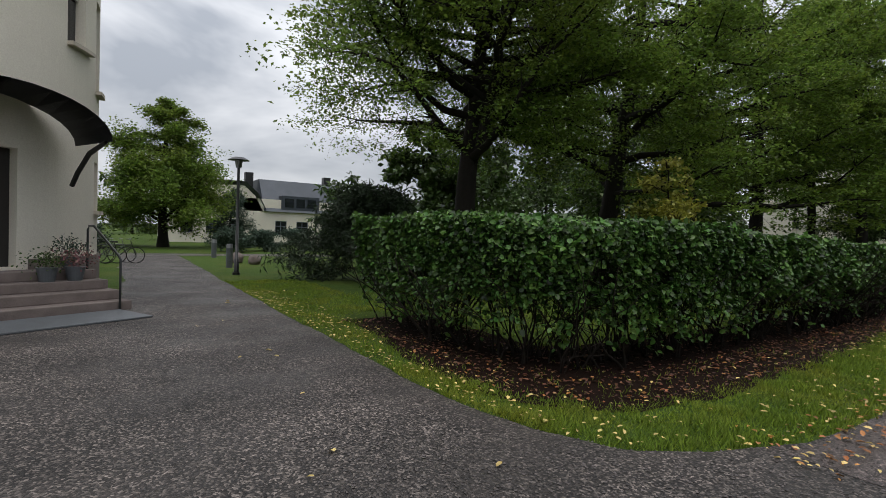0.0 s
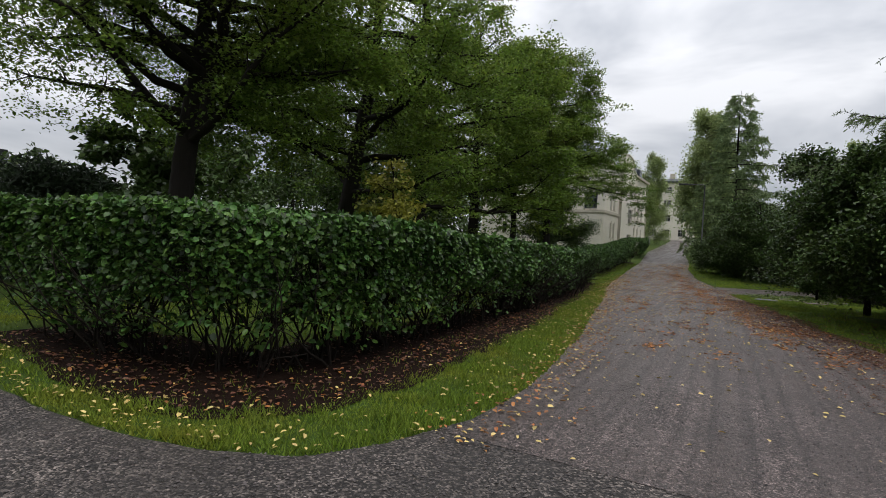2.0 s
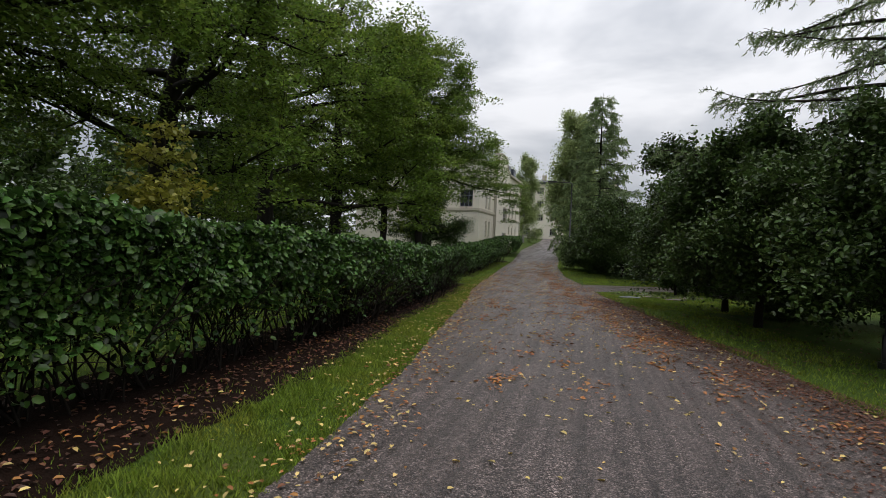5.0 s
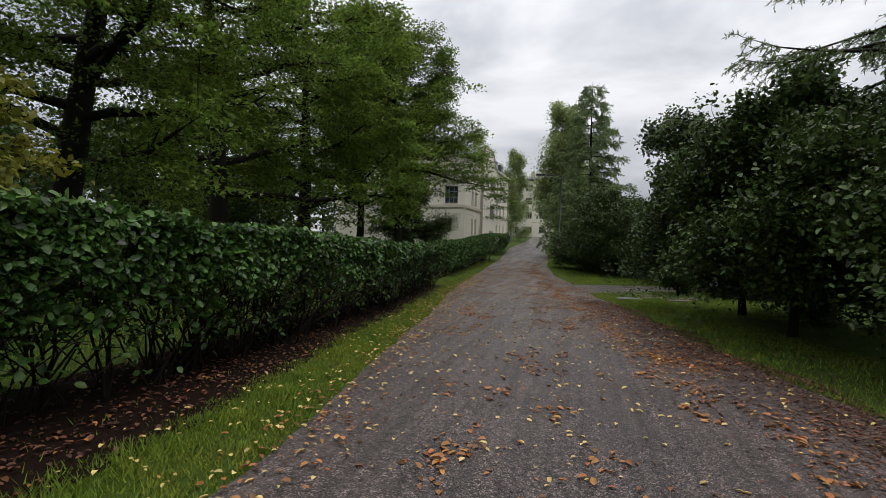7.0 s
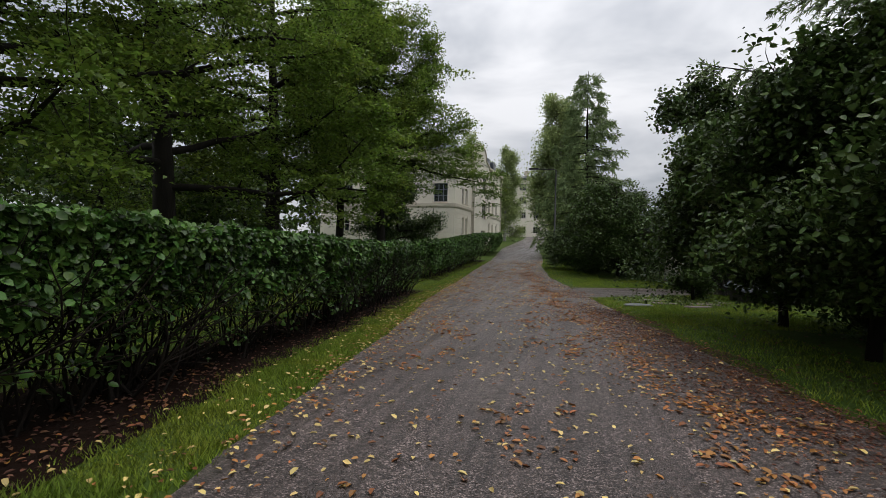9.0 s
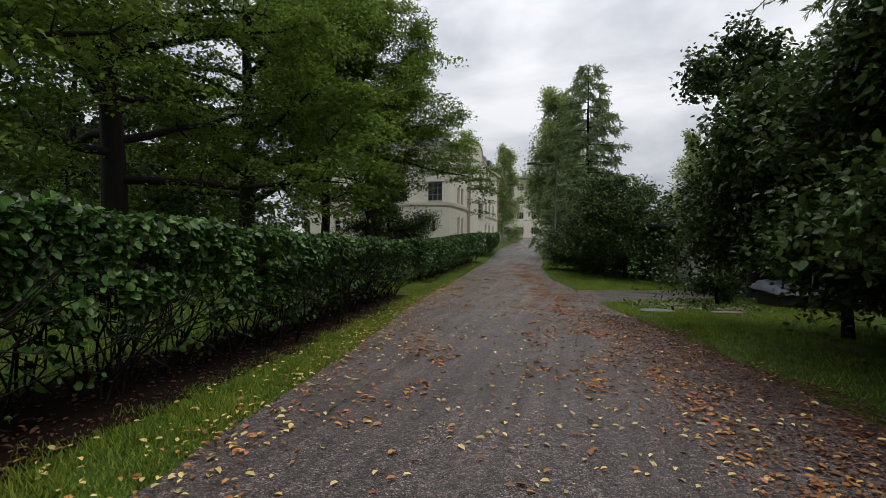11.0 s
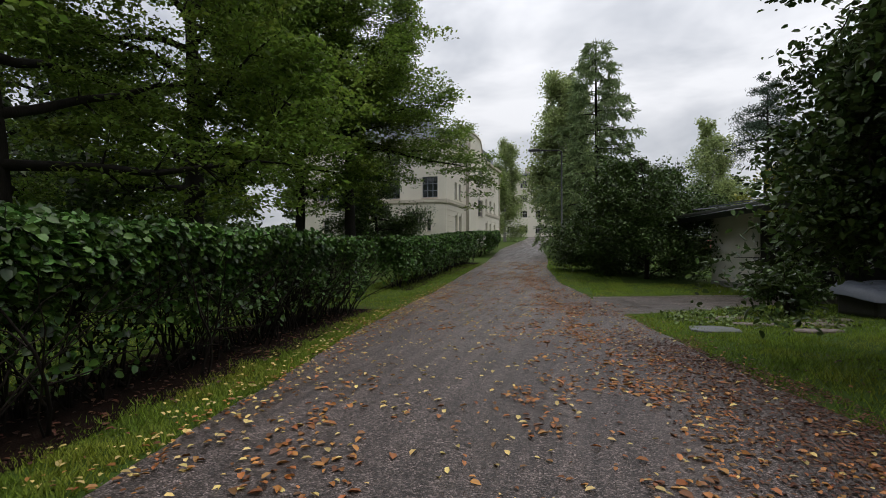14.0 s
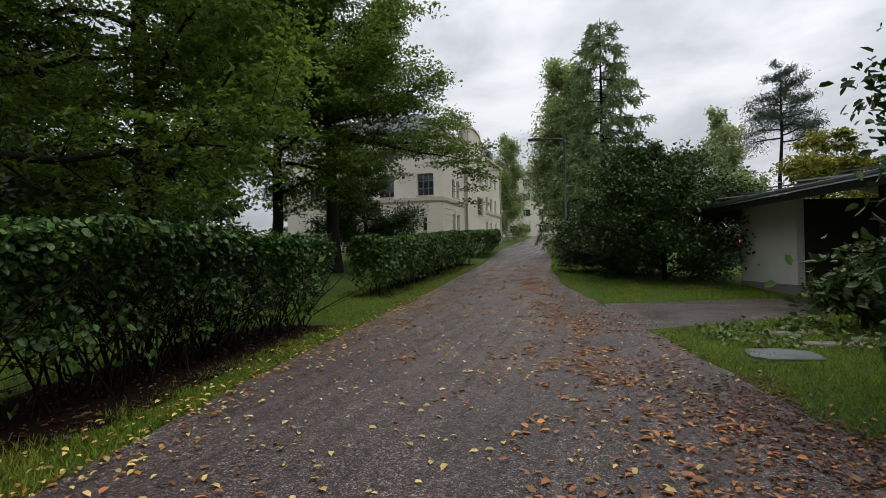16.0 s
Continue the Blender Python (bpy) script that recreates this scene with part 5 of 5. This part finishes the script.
flagstone(2.15, 20.3, 0.45, 0.36, 8, M_SLAB, 1, "pale grey cracked stone slab lying in the grass")
for k, (sxx, syy, sa_, sb_) in enumerate(((3.2, 21.3, 0.5, 0.2), (4.3, 21.6, 0.5, 0.22), (3.9, 20.6, 0.42, 0.2), (2.9, 22.3, 0.45, 0.2), (4.9, 22.4, 0.5, 0.2))):
    flagstone(sxx, syy, sa_, sb_, 8 + 5 * k, M_STONE, 2 + k, "flat dark stone slab sunk in ground cover")
gc = np.random.default_rng(17)
gcx, gcy = gc.uniform(0.95, 5.0, 2600), gc.uniform(20.6, 25.2, 2600)
gok = (gcx > np.interp(gcy, [20, 26], [1.75, 0.9])) & (gcy < 21.9 + 0.75 * np.clip(gcx - 0.5, 0, 5)) & (np.sin(gcx * 5.3 + gcy) * np.sin(gcy * 4.1 - gcx) > -0.25)
gpos = np.stack([gcx[gok], gcy[gok], 0.03 + 0.1 * gc.random(gok.sum())], -1)
V, Q = round_leaves(gc, gpos, 0.075 * gc.uniform(0.6, 1.3, len(gpos)), flat=0.5)
M_COVER = material("ground_cover", (0.085, 0.15, 0.03), 0.5, (0.14, 0.17, 0.04), 3.0, 25, 0.0, island=0.6, through_light=0.2)
tagged(put("ground_cover", fast_mesh("ground_cover", V, Q), M_COVER), "leafy green ground cover among stone slabs", "ground cover", kind="stuff")
heap = empty("covered_heap", 6.7, 23.7, 0, 12)
bm = box(-0.9, 0.9, -0.6, 0.6, 0, 0.62, 0.08)
part("crate", bm, M_DARKWOOD, heap)
bm = bmesh.new()
bmesh.ops.create_grid(bm, x_segments=24, y_segments=18, size=1.0)
for v in bm.verts:
    x, y = v.co.x * 1.06, v.co.y * 0.78
    edge = max(abs(x) - 0.88, abs(y) - 0.6, 0)
    v.co = Vector((x, y, 0.66 - edge * 1.5 + 0.05 * noise.noise(Vector((x * 3, y * 3, 0))) + 0.1 * (y + 0.7)))
bmesh.ops.solidify(bm, geom=bm.faces[:], thickness=0.01)
part("tarpaulin", bm, M_TARP, heap, "crumpled grey tarpaulin", smooth=True)
tagged(heap, "low stack under a crumpled grey tarpaulin", "covered stack")

# ---- grass and fallen leaves ----
def off_road(x, y):
    rag = 0.07 * np.sin(x * 37 + y * 23) * np.sin(y * 61 + x * 11)
    left = x < road_left(y) - 0.02 + rag
    right = x > road_right(y) + 0.02 + rag
    fn = np.interp(x, fx, north)
    fs = np.interp(x, fx, south)
    yard = (y < fn + 0.02) & (y > fs)
    sp0 = 22.2 + 0.75 * np.clip(x - 0.5, 0, 5)
    sp1 = 26.6 + 0.3 * np.clip(x - 0.3, 0, 5)
    side = (x > 0.2) & (y > sp0) & (y < sp1)
    return (left | right) & ~yard & ~side


def in_mulch(x, y, half):
    """Whether a place lies on the bed of the near hedge."""
    hx, hyy = HEDGE_NEAR.at(np.linspace(0, HEDGE_NEAR.length, 160))
    bx, by = BED_FRONT.at(np.linspace(0, BED_FRONT.length, 60), -0.28)
    hx, hyy = np.concatenate([hx, bx]), np.concatenate([hyy, by])
    out = np.zeros(len(x), bool)
    for k in range(0, len(x), 20000):
        d = np.hypot(x[k:k + 20000, None] - hx, y[k:k + 20000, None] - hyy).min(1)
        out[k:k + 20000] = d < half[k:k + 20000]
    return out


def grass(x0, x1, y0, y1, per_m2, tall, seed, label, edge=None):
    r = np.random.default_rng(seed)
    n = int((x1 - x0) * (y1 - y0) * per_m2)
    x, y = r.uniform(x0, x1, n), r.uniform(y0, y1, n)
    ok = off_road(x, y)
    if edge is not None:
        ok &= edge(x, y)
    x, y = x[ok], y[ok]
    thick = ~in_mulch(x, y, 0.58 + 0.36 * r.random(len(x))) | (r.random(len(x)) < 0.03)
    x, y = x[thick], y[thick]
    n = len(x)
    tuft = 0.6 + 0.8 * np.clip(np.sin(x * 5.1 + np.sin(y * 3.7) * 2) * np.sin(y * 4.3 + x) + 0.5, 0, 1.3)
    h = tall * tuft * r.uniform(0.5, 1.2, n)
    a = r.uniform(0, 6.283, n)
    w = 0.0045 + 0.0035 * r.random(n)
    p = np.stack([x, y, ground_z(x, y) + 0.0], -1)
    d = np.stack([np.cos(a), np.sin(a), 0 * a], -1) * w[:, None]
    b = a + r.uniform(0.6, 2.5, n)
    tip = p + np.stack([np.cos(b) * h * 0.7, np.sin(b) * h * 0.7, h], -1)
    V = np.stack([p - d, p + d, tip], 1).reshape(-1, 3)
    return tagged(put("grass", fast_mesh("grass", V, np.arange(3 * n).reshape(n, 3)), M_GRASS), label, "grass", kind="stuff")


verge = lambda x, y: (x > np.interp(y, [-3, 0, 6, 12, 20, 22], [-5, -3.6, -3.5, -4.0, -5.2, -7]))
grass(-5.4, -1.2, -3.0, 22, 2600, 0.055, 101, "bright green grass verge between drive and hedge", verge)
grass(-16, -2.5, -3.0, -0.6, 1100, 0.05, 102, "short green lawn grass beside the forecourt")
grass(-12, -4.6, -0.6, 20, 260, 0.07, 103, "thin lawn grass behind the hedge")
grass(1.0, 6.4, 3, 20, 380, 0.06, 104, "damp green grass under the roadside shrubs", lambda x, y: x < road_right(y) + 2.4)
grass(0.2, 6.5, 16, 31, 600, 0.06, 105, "green grass by the side path", lambda x, y: x > road_right(y) + 0.02)
grass(-9, -4.2, 20, 40, 500, 0.06, 106, "green grass along the further drive", lambda x, y: x > road_left(y) - 3)
grass(-3.5, 1.5, 28, 46, 350, 0.06, 107, "green grass before the shrubs", lambda x, y: x > road_right(y))


def litter(n, pick, size, mat, seed, label, name="fallen_leaves", lift=0.018):
    """Fallen leaves: curled, lying at all angles; pick(r, n) gives their places."""
    r = np.random.default_rng(seed)
    x, y = pick(r, n)
    n = len(x)
    pos = np.stack([x, y, ground_z(x, y) + lift + 0.012 * r.random(n)], -1)
    V, Q = round_leaves(r, pos, size * r.uniform(0.5, 1.3, n), flat=0.84, width=0.62, fold=0.14, droop=0.0)
    return tagged(put(name, fast_mesh(name, V, Q), mat), label, "fallen leaves", kind="stuff")


def clumped(r, n, x, y, cut, scale=0.9):
    v = np.array([noise.noise(Vector((a * scale * 1.4, b * scale * 0.7, 3.3))) for a, b in zip(x, y)])
    ok = v + r.normal(0, 0.16, len(v)) > cut
    return x[ok], y[ok]


def on_drive(r, n):
    y = 3 + 40 * r.random(n) ** 0.85
    f = r.random(n)
    x = road_left(y) * (1 - f) + road_right(y) * f
    ok = r.random(n) < np.clip((y - 1) / 8, 0.05, 1)
    return clumped(r, n, x[ok], y[ok], -0.02)


def all_over(r, n):
    y = r.uniform(-2.5, 42, n)
    f = r.random(n)
    x = road_left(y) * (1 - f) + road_right(y) * f
    ok = r.random(n) < np.clip((y + 1) / 9, 0.12, 1)
    return x[ok], y[ok]


def right_band(r, n):
    y = r.uniform(3, 27, n)
    x = road_right(y) - 0.45 + r.normal(0, 0.5, n)
    return clumped(r, n, x, y, -0.12)


def right_lane(r, n):
    y = r.uniform(8, 34, n)
    x = road_right(y) - 1.25 + r.normal(0, 0.28, n)
    return clumped(r, n, x, y, 0.08, 1.3)


def left_edge(r, n):
    y = r.uniform(-1.5, 30, n)
    return road_left(y) + r.normal(0.12, 0.26, n), y


def on_verge(r, n):
    y = r.uniform(-2.0, 22, n)
    f = r.random(n)
    return road_left(y) * f + (1 - f) * np.interp(y, [-2, 0, 6, 12, 20, 22], [-4.6, -3.1, -3.1, -3.6, -4.8, -5]), y


def on_bed(r, n):
    s = r.uniform(0, HEDGE_NEAR.length, n)
    return HEDGE_NEAR.at(s, r.uniform(-0.85, 0.95, n))


def corner_lawn(r, n):
    x = r.uniform(-13, -2, n)
    y = np.interp(x, fx, north) + np.abs(r.normal(0.1, 0.45, n))
    return x, y


def yard(r, n):
    return r.uniform(-12, 4, n), r.uniform(-5.0, -1.5, n)


def piles(r, n):
    """Small windblown heaps on the drive, more of them towards its right-hand lane."""
    m = max(n // 14, 1)
    cy = r.uniform(4, 40, m)
    f = np.where(r.random(m) < 0.5, r.normal(0.76, 0.08, m), r.uniform(0.12, 0.9, m))
    cx = road_left(cy) * (1 - f) + road_right(cy) * f
    k = r.integers(0, m, n)
    return cx[k] + r.normal(0, 0.1, n), cy[k] + r.normal(0, 0.2, n)


def shade_mould(r, n):
    """Crumbled wet leaves that thin out from the drive's right edge; their dark cover stands in for shrub shade."""
    y = 2 + 17 * r.random(n) ** 1.2
    x = road_right(y) + 0.25 - np.abs(r.normal(0, 0.7, n)) + 0.15 * np.sin(y * 1.7)
    return clumped(r, n, x, y, -0.35, 1.2)


# dense dark crumbs deepen the shade beside the shrubs by colour
litter(24000, shade_mould, 0.034, M_LITTER_OLD, 126, "crumbled dark wet leaves standing in for shade along the drive's edge", lift=0.014)
litter(4600, on_drive, 0.06, M_LITTER, 111, "brown and orange leaves in drifts on the drive")
litter(3200, piles, 0.075, M_LITTER, 125, "orange leaves blown into small heaps")
litter(3400, all_over, 0.06, M_LITTER_Y, 112, "pale yellow leaves scattered over the drive")
litter(3600, right_band, 0.048, M_LITTER_OLD, 124, "dark wet leaves along the drive edge")
litter(1900, right_band, 0.052, M_LITTER, 113, "brown leaves along the drive's edge")
litter(5200, right_lane, 0.05, M_LITTER, 118, "orange leaves in a windblown line")
litter(900, left_edge, 0.055, M_LITTER_Y, 114, "yellow leaves along the grass edge", lift=0.03)
litter(1500, left_edge, 0.055, M_LITTER, 119, "brown leaves along the grass edge", lift=0.03)
litter(420, on_verge, 0.052, M_LITTER_Y, 115, "yellow leaves lying in the grass verge", lift=0.045)
litter(3000, on_bed, 0.058, M_LITTER_OLD, 116, "brown leaves on the mulch bed", lift=0.02)
litter(420, corner_lawn, 0.055, M_LITTER_Y, 117, "yellow leaves along the lawn's edge", lift=0.04)
litter(26, yard, 0.1, M_LITTER_Y, 120, "few single yellow leaves on the gravel yard")


def pebbles(n, area, mat, seed, label, lo=0.005, hi=0.012):
    """Loose crushed stones lying on the gravel."""
    r = np.random.default_rng(seed)
    x, y = area(r, n)
    n = len(x)
    s = r.uniform(lo, hi, n)
    base = np.array([[1, 0, 0], [0, 1, 0], [-1, 0, 0], [0, -1, 0], [0.15, 0.1, 0.75], [0, 0, -0.4]], float)
    a = r.uniform(0, 6.283, n)
    k = base[None] * r.uniform(0.65, 1.3, (n, 6, 1)) * s[:, None, None]
    c, d = np.cos(a)[:, None], np.sin(a)[:, None]
    kx, ky = k[:, :, 0] * c - k[:, :, 1] * d, k[:, :, 0] * d + k[:, :, 1] * c
    V = np.stack([kx + x[:, None], ky + y[:, None], k[:, :, 2] + (ground_z(x, y) + 0.012)[:, None] + 0.003], -1).reshape(-1, 3)
    F = np.array([[0, 1, 4], [1, 2, 4], [2, 3, 4], [3, 0, 4]])
    Q = (np.arange(n)[:, None, None] * 6 + F[None]).reshape(-1, 3)
    return tagged(put("loose_gravel", fast_mesh("loose_gravel", V, Q), mat), label, "gravel", kind="stuff")


def yard_area(r, n):
    x, y = r.uniform(-9, 3.5, n), r.uniform(-4.6, 1.5, n)
    ok = ~off_road(x, y) & ((y < np.interp(x, fx, north)) | (x > road_left(y)))
    return x[ok], y[ok]


def drive_area(r, n):
    y = r.uniform(0, 20, n)
    f = r.random(n)
    return road_left(y) * (1 - f) + road_right(y) * f, y


M_PEBBLE = material("loose_stones", (0.085, 0.072, 0.067), 0.5, (0.07, 0.06, 0.058), 3.0, 50, 0.0, island=0.75)
pebbles(24000, yard_area, M_PEBBLE, 131, "loose crushed stones on the gravel yard", 0.006, 0.013)
pebbles(16000, drive_area, M_PEBBLE, 132, "loose crushed stones on the drive", 0.004, 0.009)


# wooden utility pole among the trees
pole_v, pole_q = tubes([([(0, 0, -0.1), (0, 0, 3), (0.03, 0, 6.6)], [0.12, 0.11, 0.09])], 12)
pole = empty("utility_pole", -21.3, 27.6, float(ground_z(-21.3, 27.6)))
put("pole", fast_mesh("pole", pole_v, pole_q, True), M_CONCRETE, pole)
part("crossarm", box(-0.6, 0.6, -0.05, 0.05, 6.1, 6.22, 0.01), M_DARKWOOD, pole)
tagged(pole, "pale weathered utility pole among dark trees", "utility pole")


def scatter_on(line, half):
    def pick(r, n):
        return line.at(r.uniform(0, line.length, n), r.uniform(-half, half, n))
    return pick


litter(300, scatter_on(BED_FRONT, 0.45), 0.055, M_LITTER, 123, "orange leaves on the soil before the hedge", lift=0.032)
litter(1000, scatter_on(BED_FRONT, 0.45), 0.055, M_LITTER_OLD, 121, "brown leaves on the soil before the hedge", lift=0.03)
litter(900, scatter_on(SHRUB_FOOT, 2.4), 0.06, M_LITTER_OLD, 122, "brown leaves under the roadside shrubs", lift=0.03)
